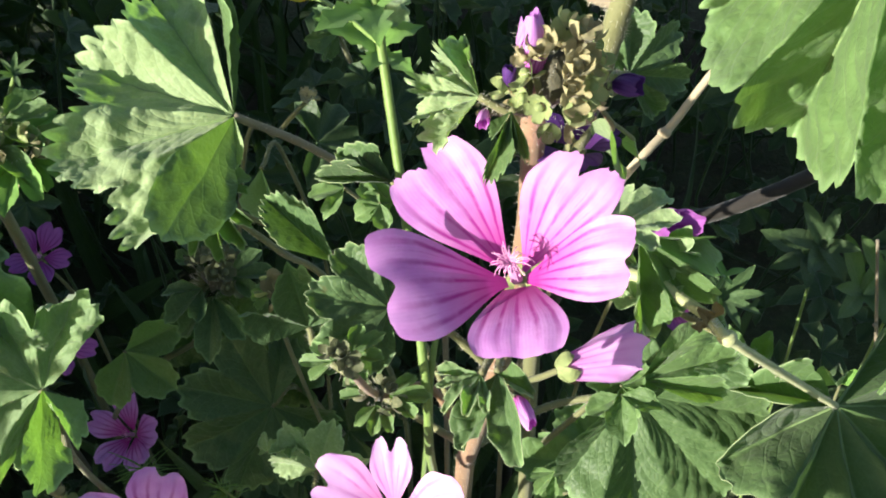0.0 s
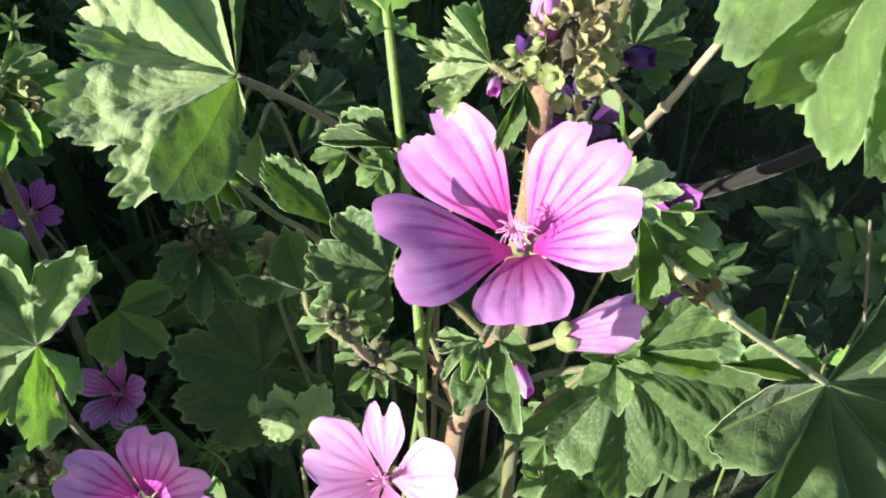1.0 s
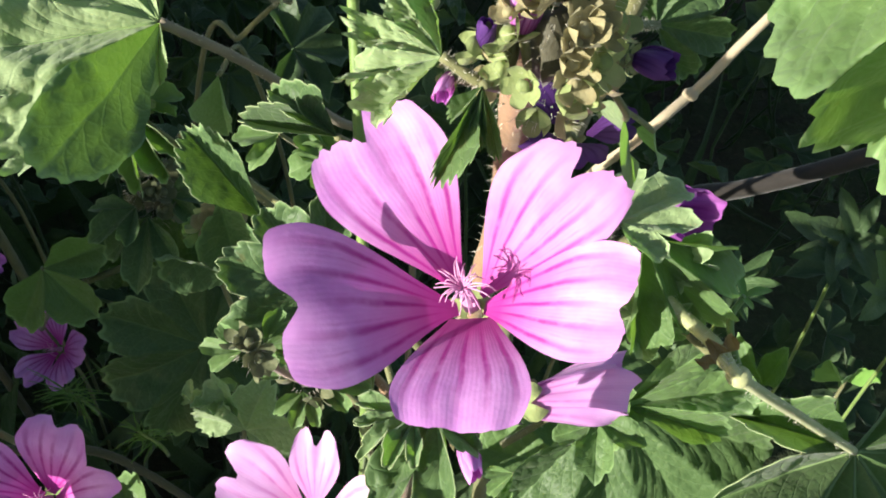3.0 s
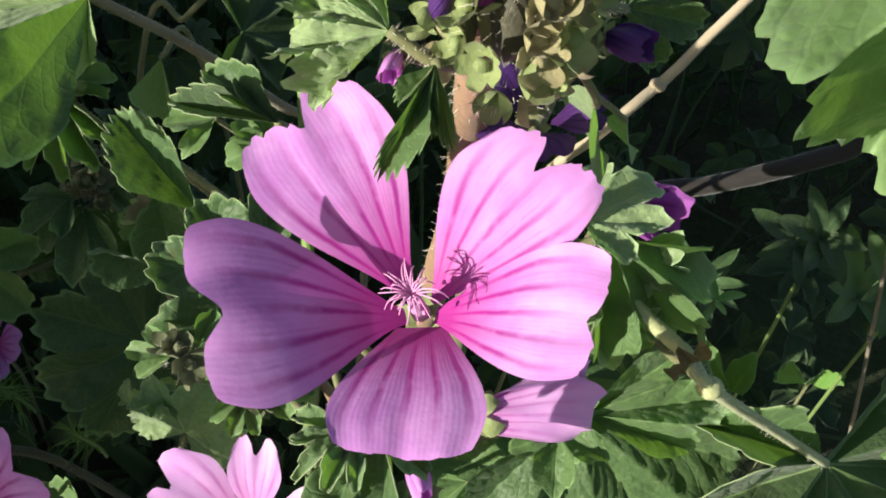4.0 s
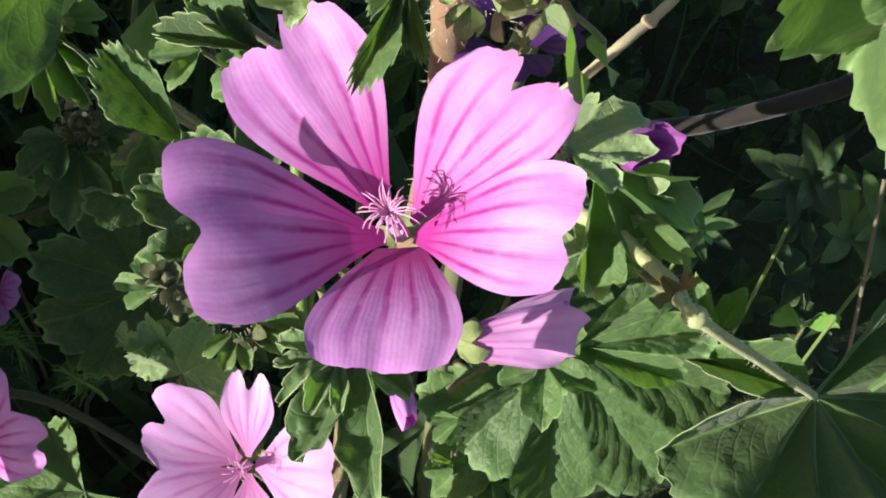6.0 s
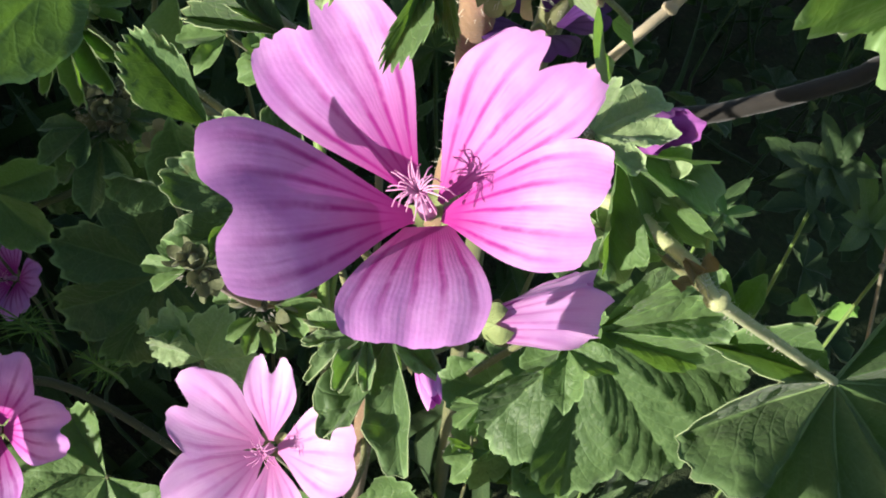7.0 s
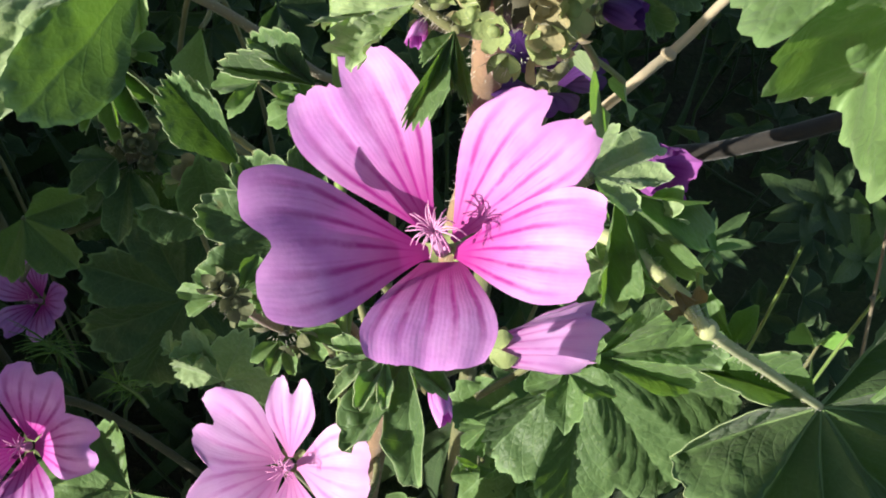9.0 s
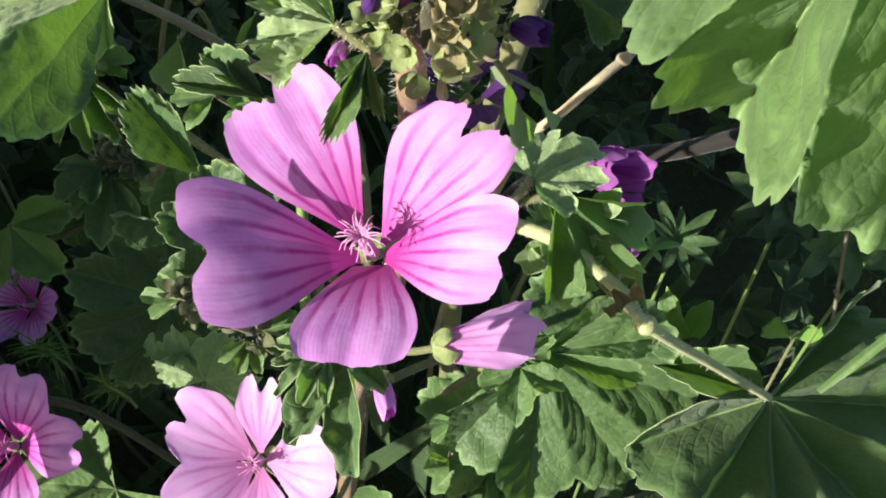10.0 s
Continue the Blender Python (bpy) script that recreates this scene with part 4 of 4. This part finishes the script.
# folded lobe: dimness of its backlit side put into a darker green
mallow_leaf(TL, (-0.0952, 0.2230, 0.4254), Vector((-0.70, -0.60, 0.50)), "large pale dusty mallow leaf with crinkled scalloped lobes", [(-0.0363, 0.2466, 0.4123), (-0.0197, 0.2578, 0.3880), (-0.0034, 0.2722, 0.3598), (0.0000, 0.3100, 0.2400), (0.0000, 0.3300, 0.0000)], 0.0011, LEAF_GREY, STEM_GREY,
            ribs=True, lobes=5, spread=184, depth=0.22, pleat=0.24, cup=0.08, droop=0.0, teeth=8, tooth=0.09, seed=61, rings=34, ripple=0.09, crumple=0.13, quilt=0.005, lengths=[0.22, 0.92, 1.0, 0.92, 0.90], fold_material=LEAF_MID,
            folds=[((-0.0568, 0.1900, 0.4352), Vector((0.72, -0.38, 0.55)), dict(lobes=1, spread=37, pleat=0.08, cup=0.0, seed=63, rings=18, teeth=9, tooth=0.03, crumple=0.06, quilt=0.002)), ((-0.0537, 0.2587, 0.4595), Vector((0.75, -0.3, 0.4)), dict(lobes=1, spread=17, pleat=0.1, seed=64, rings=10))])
LL = Vector((-0.1020, 0.1920, 0.3760))
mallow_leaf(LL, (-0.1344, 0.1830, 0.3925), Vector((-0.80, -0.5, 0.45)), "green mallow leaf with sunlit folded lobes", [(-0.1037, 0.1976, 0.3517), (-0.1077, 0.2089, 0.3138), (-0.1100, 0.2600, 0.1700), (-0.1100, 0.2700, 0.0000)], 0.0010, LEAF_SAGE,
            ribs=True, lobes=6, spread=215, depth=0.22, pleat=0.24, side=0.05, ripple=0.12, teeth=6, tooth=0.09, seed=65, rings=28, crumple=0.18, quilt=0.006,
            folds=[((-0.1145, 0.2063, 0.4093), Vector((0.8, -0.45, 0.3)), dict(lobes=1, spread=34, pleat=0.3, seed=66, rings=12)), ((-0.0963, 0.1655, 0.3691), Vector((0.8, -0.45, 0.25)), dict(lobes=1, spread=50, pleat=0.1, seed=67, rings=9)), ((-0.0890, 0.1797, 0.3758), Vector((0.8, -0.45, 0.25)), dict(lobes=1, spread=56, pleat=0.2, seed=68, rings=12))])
mallow_leaf((-0.1472, 0.2431, 0.3830), (-0.1607, 0.2169, 0.3716), VIEW + Vector((1.3, 0, 0.1)), "dark shaded mallow leaf with lit edges", [(-0.1464, 0.2603, 0.3649), (-0.1600, 0.2800, 0.2200), (-0.1600, 0.3000, 0.0000)], 0.0011, LEAF_SHADED, lobes=5, spread=290, depth=0.28, pleat=0.3, teeth=5, seed=69, rings=12)
LSTEM = [(-0.1549, 0.2270, 0.4514), (-0.1434, 0.2131, 0.4445), (-0.1571, 0.2556, 0.3745), (-0.1684, 0.2910, 0.2973), (-0.1500, 0.3300, 0.0000)]
stem("mallow_shoot", LSTEM, 0.0015, 0.0019, STEM_SHADED, "greyish hairy mallow stem in half shade", 300)
stem("mallow_shoot", [(-0.1712, 0.3014, 0.4056), (-0.1602, 0.2864, 0.3976), (-0.1346, 0.2561, 0.4095), (-0.1398, 0.2732, 0.3774), (-0.1700, 0.3600, 0.1700), (-0.1700, 0.3800, 0.0000)], 0.0016, 0.0022, STEM, "green mallow shoot rising behind the buds", 200)
bud_cluster((-0.1240, 0.2470, 0.4144), (-0.1, 0.0, 1.0), 0.0120, 24, "woolly knot of grey-green mallow buds and leaflets", SEPAL, seed=71, hairs=900, size=0.0040, leaflets=7, leaf_len=0.016, leaf_mat=LEAF)
bud_cluster((-0.1122, 0.2413, 0.4128), (0.1, -0.2, 1.0), 0.0070, 10, "smaller knot of pale buds", seed=72, size=0.0036, leaflets=4, leaf_len=0.014, leaf_mat=FRESH)
bud_cluster((-0.1484, 0.2150, 0.4465), (-0.1, 0.0, 1.0), 0.0050, 7, "woolly pale buds on a grey stem", seed=73, size=0.0032, leaflets=2)
mallow_flower((-0.1670, 0.3450, 0.2660), (0.2, -0.5, 0.75), 0.0140, "shaded purple mallow flower between leaves", [(-0.1600, 0.3600, 0.2000), (-0.1500, 0.3700, 0.0000)], PETAL_SHADED, seed=75, rise=0.5, nu=10, nv=11)
mallow_flower((-0.1314, 0.2676, 0.3017), (0.2, -0.4, 0.85), 0.0120, "shaded purple mallow flower low in the leaves", [(-0.1422, 0.2893, 0.2672)], PETAL_SHADED, seed=76, rise=0.6, nu=10, nv=11)
whorl((-0.1268, 0.2865, 0.4041), (0.1, -0.2, 1.0), 7, 0.008, 0.12, "small feathery green shoot", LEAF_MID, seed=77, stalk=[(-0.1335, 0.2847, 0.3885)])
whorl((-0.1808, 0.2342, 0.2980), (0.0, -0.3, 1.0), 7, 0.016, 0.15, "small bright weed shoot", FRESH, seed=78, stalk=[(-0.1884, 0.2429, 0.2647), (-0.2600, 0.3300, 0.0200)])

# ---- lower left: three more flowers and their shoots ----
PALE = Vector((-0.0120, 0.1800, 0.3380))
mallow_flower(PALE, (-0.10, -0.58, 0.81), 0.0225, "open pale pink mallow flower low in the leaves", [PALE + Vector((0.001, 0.010, -0.025)), (-0.0060, 0.2200, 0.2400), MAIN[5]], PETAL_PALE, seed=81, spin=10, threads=14, nu=20, nv=21, petals=[
    dict(ang=150, length=0.0235, half=0.0096, rise=0.0085, notch=0.22, cleft=0.20, ruffle=0.05, jag=0.008, step=-0.04, skew=-0.03),
    dict(ang=86, length=0.0215, half=0.0058, rise=0.0095, notch=0.24, cleft=0.25, ruffle=0.05, jag=0.008),
    dict(ang=3, length=0.0205, half=0.0104, rise=0.0080, notch=0.05, cleft=0.25, ruffle=0.05, jag=0.004),
    dict(ang=218, length=0.0235, half=0.0098, rise=0.0085, notch=0.14, cleft=0.20, ruffle=0.05, jag=0.006),
    dict(ang=284, length=0.0200, half=0.0066, rise=0.0080, notch=0.12, cleft=0.22, ruffle=0.05, jag=0.005),
])
mallow_flower((-0.0911, 0.2052, 0.2791), (-0.04, -0.52, 0.85), 0.0250, "open mauve mallow flower partly in shade", [(-0.0980, 0.2100, 0.2400), (-0.1100, 0.2200, 0.1700), (-0.1100, 0.2300, 0.0000)], PETAL, seed=83, spin=8, half=0.40, rise=0.80, nu=20, nv=19)
mallow_flower((-0.1280, 0.2250, 0.1950), (-0.1, -0.35, 0.9), 0.0200, "mauve mallow flower seen from the side near the ground", [(-0.1300, 0.2400, 0.1400), (-0.1300, 0.2500, 0.0000)], PETAL_SHADED, seed=85, rise=0.8, nu=12, nv=13)
mallow_flower((-0.2015, 0.2309, 0.1413), (0.2, -0.45, 0.85), 0.0200, "mauve mallow flower low beside grass stalks", [(-0.2015, 0.2429, 0.0913), (-0.2000, 0.2500, 0.0000)], seed=87, rise=0.7, nu=12, nv=13)
mallow_flower((-0.1400, 0.3200, 0.1780), (-0.3, -0.55, 0.75), 0.0195, "small pink mallow flower deep in the leaves", [(-0.1400, 0.3350, 0.1200), (-0.1400, 0.3400, 0.0000)], seed=89, rise=0.55, nu=12, nv=13)
stem("flower_shoot", [(-0.1100, 0.1783, 0.2419), (-0.1003, 0.1849, 0.2692), (-0.0970, 0.1987, 0.2806)], 0.0008, 0.0008, STEM_BROWN, "thin hairy flower stalk", 60)
stem("mallow_shoot", [(-0.2031, 0.2157, 0.2523), (-0.1699, 0.2197, 0.2626), (-0.1418, 0.2255, 0.2607), (-0.1201, 0.2475, 0.2258), (-0.0990, 0.2763, 0.1696), (-0.0300, 0.3000, 0.0200)], 0.0014, 0.0018, STEM_SHADED, "horizontal grey hairy stem in shade", 250)
stem("jointed_grass", [(-0.2138, 0.2266, 0.2072), (-0.1751, 0.2245, 0.2044), (-0.1245, 0.2308, 0.2096), (-0.0800, 0.3000, 0.0100)], 0.0010, 0.0011, STEM_GREEN, "bright green jointed grass stalk", 0, nodes=[(-0.1751, 0.2245, 0.2044)])
bud_cluster((-0.1290, 0.2144, 0.2776), (-0.2, -0.2, 1.0), 0.0080, 12, "cluster of pale mallow calyces beside a flower", seed=91, size=0.0045, leaflets=3, leaf_len=0.014)
bud_cluster((-0.1241, 0.2083, 0.2576), (-0.3, -0.3, 0.9), 0.0080, 12, "cluster of curled pale calyces under a flower", seed=92, size=0.0045, leaflets=3, leaf_len=0.014)
bud_cluster((-0.1699, 0.2190, 0.2688), (-0.2, -0.2, 1.0), 0.0040, 5, "small pale calyces on the shaded stem", seed=93, size=0.0036, leaflets=2)
mallow_leaf((-0.0644, 0.2051, 0.2589), (-0.0844, 0.1813, 0.2502), VIEW + Vector((-0.2, 0, 0.3)), "bright yellow-green mallow leaf near the flowers", [(-0.0560, 0.2120, 0.2300), (-0.0480, 0.2300, 0.1500), (-0.0350, 0.2500, 0.0000)], 0.0009, LEAF, lobes=5, spread=250, depth=0.25, pleat=0.25, seed=95)
mallow_leaf((0.0041, 0.1847, 0.3020), (0.0072, 0.1599, 0.2986), VIEW + Vector((-0.3, 0, 0.3)), "light green leaf below the pale flower", [(0.0071, 0.2024, 0.2912), MAIN[5]], 0.0008, LEAF, lobes=5, spread=230, depth=0.35, pleat=0.3, seed=97)
mallow_leaf((-0.1649, 0.1475, 0.3108), (-0.1543, 0.1606, 0.3304), VIEW + Vector((-0.5, 0, 0.1)), "bright green mallow leaf low beside grass stalks", [(-0.1764, 0.1463, 0.2678), (-0.2400, 0.2400, 0.0000)], 0.0009, LEAF, lobes=5, spread=230, depth=0.25, pleat=0.25, seed=96)
mallow_leaf((-0.0434, 0.2387, 0.2718), (-0.0381, 0.2434, 0.2903), VIEW, "roundish pale leaf behind the pale flower", [(-0.0460, 0.2406, 0.2457), (-0.0500, 0.2700, 0.1200)], 0.0008, LEAF_GREY, lobes=5, spread=260, depth=0.15, seed=99)
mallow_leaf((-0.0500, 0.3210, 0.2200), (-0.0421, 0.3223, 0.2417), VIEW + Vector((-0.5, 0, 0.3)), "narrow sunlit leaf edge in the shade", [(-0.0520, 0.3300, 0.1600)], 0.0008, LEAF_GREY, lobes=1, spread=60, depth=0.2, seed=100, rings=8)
mallow_leaf((-0.0650, 0.2785, 0.2551), (-0.0951, 0.2586, 0.2503), VIEW + Vector((0.9, 0, 0)), "large dark mallow leaf in deep shade", [(-0.0574, 0.2958, 0.2440), (-0.0500, 0.3600, 0.1200)], 0.0010, LEAF_SHADED, lobes=7, spread=300, depth=0.2, pleat=0.2, seed=101)
mallow_leaf((-0.0804, 0.2982, 0.2608), (-0.0486, 0.2973, 0.2872), VIEW + Vector((0.9, 0, 0)), "dark green mallow leaf in deep shade", [(-0.0869, 0.3021, 0.2367), (-0.0600, 0.3700, 0.1200)], 0.0010, LEAF_SHADED, lobes=7, spread=300, depth=0.2, pleat=0.2, seed=102)
mallow_leaf((-0.0393, 0.2347, 0.3517), (-0.0217, 0.2399, 0.3705), VIEW + Vector((1.2, 0, 0.2)), "green mallow leaf in half shade", [(-0.0331, 0.2276, 0.3447), MAIN[4]], 0.0010, LEAF_SHADED, lobes=5, spread=260, depth=0.25, pleat=0.3, seed=103)
mallow_leaf((-0.1152, 0.2797, 0.2853), (-0.0971, 0.2692, 0.2746), VIEW + Vector((-0.3, 0, 0.4)), "small green leaf with bright edges", [(-0.1099, 0.2858, 0.2632)], 0.0007, LEAF, lobes=3, spread=200, depth=0.4, pleat=0.4, seed=104, rings=8)

# ---- bud shoots in the middle distance ----
stem("bud_shoot", [(-0.0790, 0.2990, 0.2950), (-0.0925, 0.2926, 0.2765), (-0.1172, 0.2912, 0.2546), (-0.1600, 0.3400, 0.1400), (-0.1600, 0.3500, 0.0000)], 0.0010, 0.0013, STEM, "thin pale green bud stalk", 150)
bud_cluster((-0.0833, 0.2989, 0.3035), (0.0, -0.2, 1.0), 0.0100, 14, "loose cluster of dull green mallow buds", SEPAL_DULL, seed=111, size=0.0050, leaflets=5, leaf_len=0.018, leaf_mat=LEAF_SHADED)
bud_cluster((-0.0500, 0.2557, 0.3445), (0.0, -0.2, 1.0), 0.0050, 5, "pale dry calyx on a thin stalk", seed=113, size=0.0050, leaflets=2)
stem("bud_shoot", [(-0.0500, 0.2564, 0.3410), (-0.0521, 0.2588, 0.3196), (-0.0400, 0.3100, 0.1200), (-0.0400, 0.3200, 0.0000)], 0.0007, 0.0009, STEM, "thin green bud stalk in shade", 0)
stem("bud_shoot", [(-0.0723, 0.3001, 0.3324), (-0.0574, 0.2958, 0.3209), (-0.0377, 0.2892, 0.3072), (-0.0200, 0.3400, 0.1700), (-0.0200, 0.3500, 0.0000)], 0.0011, 0.0013, STEM, "pale stalk crossing behind the dusty leaf", 120)
bud_cluster((-0.0210, 0.1730, 0.4120), (-0.2, -0.3, 0.9), 0.0036, 4, "small dry brown calyx with seeds", SEPAL_DULL, hairs=60, seed=115, size=0.0030, leaflets=2, leaf_len=0.008)
bud_cluster((-0.0160, 0.1960, 0.3700), (0.2, -0.3, 0.9), 0.0045, 6, "dry curled calyx on a short stalk", SEPAL_DULL, hairs=60, seed=117, size=0.0040, leaflets=3, leaf_len=0.010)
stem("bud_shoot", [(-0.0210, 0.1730, 0.4120), (-0.0160, 0.1960, 0.3700), (-0.0026, 0.2040, 0.3630), MAIN[4]], 0.0010, 0.0012, STEM_BROWN, "short brown stalk of the dry calyces", 80)
GREEN = [(-0.0189, 0.2556, 0.4768), (-0.0147, 0.2456, 0.4459), (-0.0080, 0.2193, 0.4032), (-0.0035, 0.1990, 0.3693), (-0.0030, 0.2007, 0.3388), (-0.0028, 0.2279, 0.2744), (-0.0100, 0.2700, 0.1400), (-0.0100, 0.2800, 0.0000)]
stem("green_weed", GREEN, 0.0012, 0.0014, STEM_GREEN, "slender fresh green weed stalk", 0)
stem("green_weed", [(-0.0183, 0.2480, 0.4623), (-0.0290, 0.2516, 0.4731)], 0.0009, 0.0008, STEM_GREEN, "fresh green side shoot", 0)
stem("green_weed", [(-0.0010, 0.2082, 0.3811), (-0.0025, 0.2017, 0.3677), (-0.0039, 0.2114, 0.3283), (-0.0120, 0.2700, 0.1700)], 0.0009, 0.0010, STEM_GREEN, "second slender green stalk", 0)
whorl((-0.0167, 0.2489, 0.4548), (0.0, -0.2, 1.0), 5, 0.020, 0.17, "jagged fresh green weed leaves on the stalk", FRESH, seed=119, tiers=2, notch=0.6)
yellow = thing("yellow_flower", (-0.0366, 0.2791, 0.4372), "small yellow flower head at the weed's tip", "flower")
for k in range(9):
    part("petal", lance_shape((-0.0366, 0.2791, 0.4372), Vector((-0.0366, 0.2791, 0.4372)) + Vector((math.cos(k * 0.7) * 0.006, math.sin(k * 0.7) * 0.004 - 0.002, 0.004 + 0.002 * math.sin(k))), VIEW, 0.25, 0.1, 0.3, 0, k, 5), YELLOW, yellow)
part("pedicel", tube([(-0.0366, 0.2791, 0.4372), (-0.0288, 0.2649, 0.4441), GREEN[1]], 0.0006, 0.0007, 6), STEM_GREEN, yellow)
mallow_leaf((-0.0670, 0.3290, 0.3300), (-0.0658, 0.3178, 0.3146), VIEW + Vector((-0.2, 0, 0.2)), "small pale leaf folded like a tent", [(-0.0620, 0.3468, 0.3220), (-0.0500, 0.3600, 0.2200), (-0.0500, 0.3700, 0.0000)], 0.0008, LEAF_GREY, lobes=1, spread=62, depth=0.1, pleat=0.8, seed=121, rings=9)
mallow_leaf((-0.0284, 0.3869, 0.3606), (-0.0161, 0.3728, 0.3605), VIEW + Vector((-0.3, 0, 0.3)), "pale green round leaf deep among the stalks", [(-0.0344, 0.4100, 0.3554)], 0.0008, LEAF_GREY, lobes=5, spread=270, depth=0.15, seed=123)
mallow_leaf((-0.0391, 0.3627, 0.3651), (-0.0461, 0.3600, 0.3766), VIEW, "green leaf deep in the shade", [(-0.0367, 0.3716, 0.3458)], 0.0008, LEAF_SHADED, lobes=5, spread=270, depth=0.2, seed=125)
bud_cluster((-0.0480, 0.3329, 0.3599), (0, -0.3, 0.9), 0.0020, 3, "small straw-coloured bud on a stalk", SEPAL_DRY, seed=127, size=0.0028, leaflets=0)
stem("bud_shoot", [(-0.0482, 0.3337, 0.3579), (-0.0532, 0.3343, 0.3515), (-0.0611, 0.3364, 0.3398), (-0.0790, 0.3468, 0.3083), (-0.1200, 0.3700, 0.0200)], 0.0008, 0.0010, STEM, "thin pale stalk of a rusty bud", 0)

SPRIGS = [
    ((-0.0514, 0.2508, 0.2698), 0.007, 3, 0.011, LEAF_GREY), ((-0.0147, 0.2031, 0.4323), 0.004, 3, 0.008, LEAF),
    ((0.0503, 0.1965, 0.4176), 0.005, 5, 0.009, LEAF_GREY), ((0.0498, 0.1860, 0.3864), 0.005, 4, 0.010, LEAF),
]
MORE_SPRIGS = [
    ((-0.1774, 0.2356, 0.2153), 0.012, 5, 0.012, LEAF), ((-0.1957, 0.2428, 0.2367), 0.012, 5, 0.013, LEAF),
    ((-0.1572, 0.2305, 0.2100), 0.012, 6, 0.012, LEAF), ((0.0828, 0.2245, 0.3395), 0.008, 4, 0.014, LEAF),
    ((0.0355, 0.2097, 0.2979), 0.010, 6, 0.010, LEAF),
]
for k, (q, wide, count, size, mat) in enumerate(SPRIGS + MORE_SPRIGS):
    sprig(q, wide, count, size, "young mallow shoot with small crinkled leaves", mat, 300 + 17 * k)

feathery((-0.1290, 0.2952, 0.1887), 0.016, 60, "fine feathery green weed under a flower", 1)
feathery((-0.1625, 0.3168, 0.3785), 0.010, 30, "fine feathery green weed tip", 2)
feathery((-0.1796, 0.2454, 0.1410), 0.018, 50, "fine feathery green weed near the ground", 3)
feathery((-0.0826, 0.2508, 0.2423), 0.010, 40, "fine feathery green weed between flowers", 4)

# ---- undergrowth: shade-darkened leaves, thin stalks, grass, and unseen leaves that block the sun ----
def undergrowth():
    r = random.Random(5)
    kinds = [blade_shape((0, 0, 0), (0, 1, 0), (0, 0, 1), lobes=5, spread=270, depth=0.45, teeth=3, per=6, rings=4, seed=k, pleat=0.35, tooth=0.14, crumple=0.14) for k in range(5)]
    verts, faces, uvs, n = [], [], [], 0
    eye, ahead = Vector((0.005, 0.0, 0.625)), Vector((-0.013, 0.70, -0.714))
    made = 0
    while made < 3600:
        # unseen leaves beyond the left edge, added to block the low sun
        if made % 4 == 0:
            p = Vector((r.uniform(-0.55, -0.32), r.uniform(0.07, 0.25), r.uniform(0.10, 0.36)))
        elif made % 2 == 0:
            p = Vector((r.uniform(-0.62, -0.31), r.uniform(0.19, 0.7), r.uniform(0.05, 0.46)))
        else:
            p = Vector((r.uniform(-0.5, 0.75), r.uniform(-0.25, 0.95), r.uniform(0.01, 0.30)))
            far = (p - eye).dot(ahead)
            if far < (0.66 if 0.03 < p.x < 0.3 and p.y > 0.27 else 0.50) or (p.y < 0.12 and p.z > 0.2):
                continue
        # further unseen leaves towards the sun, added to shade chosen areas
        if made % 20 == 7:
            along, across, up = r.uniform(-0.34, -0.20), r.uniform(-0.02, 0.088), r.uniform(0.29, 0.400)
            if made % 40 == 7:
                across, up = r.uniform(0.24, 0.33), r.uniform(0.18, 0.395)
            p = Vector((0.81 * along - 0.587 * across, 0.587 * along + 0.81 * across, up - 0.2125 * along))
        made += 1
        # the added blockers on the left are half as large again
        size = r.uniform(0.010, 0.026) * (1.5 if p.x < -0.3 else 1.0)
        f = Vector((r.gauss(-0.1, 0.5), r.gauss(-0.3, 0.5), 1.0)).normalized()
        d = Vector((r.gauss(0, 1), r.gauss(0, 1), r.gauss(-0.2, 0.4)))
        m = axes(d, f)
        v, q, t = kinds[made % 5]
        verts.append((v * size) @ m + np.array(p))
        faces += [tuple(i + n for i in g) for g in q]
        uvs.append(t)
        n += len(v)
        if made % 3 == 0:
            v, q, t = tube([p, p + Vector((r.gauss(0, 0.02), r.gauss(0.01, 0.02), -p.z * 0.5)), Vector((p.x + r.gauss(0, 0.03), p.y + r.gauss(0.02, 0.03), -0.01))], 0.0008, 0.0012, 5, 4)
            verts.append(v)
            faces += [tuple(i + n for i in g) for g in q]
            uvs.append(np.array(t))
            n += len(v)
    ob = part("undergrowth", (np.concatenate(verts), faces, np.concatenate(uvs)), LEAF_UNDER_DIM, None)
    tagged(ob, "dense mallow undergrowth in shade-darkened green, with unseen sun-blocking leaves added", "undergrowth", kind="stuff")
    blades = []
    for k in range(420):
        p = Vector((r.uniform(-0.5, 0.12), r.uniform(0.15, 0.9), 0.0))
        h = r.uniform(0.06, 0.2)
        if (p + Vector((0, 0, h)) - eye).dot(ahead) < 0.50:
            continue
        tip = p + Vector((r.gauss(0, 0.04), r.gauss(-0.02, 0.04), h))
        blades.append(lance_shape(p, tip, (r.gauss(0, 1), -1, 0.3), 0.018, 0.2, 0.4, 0, k, 6))
    # grass shares the shade-dimmed undergrowth green
    ob = part("grass", joined(blades), LEAF_UNDER_DIM, None)
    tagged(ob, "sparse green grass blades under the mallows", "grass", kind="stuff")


undergrowth()
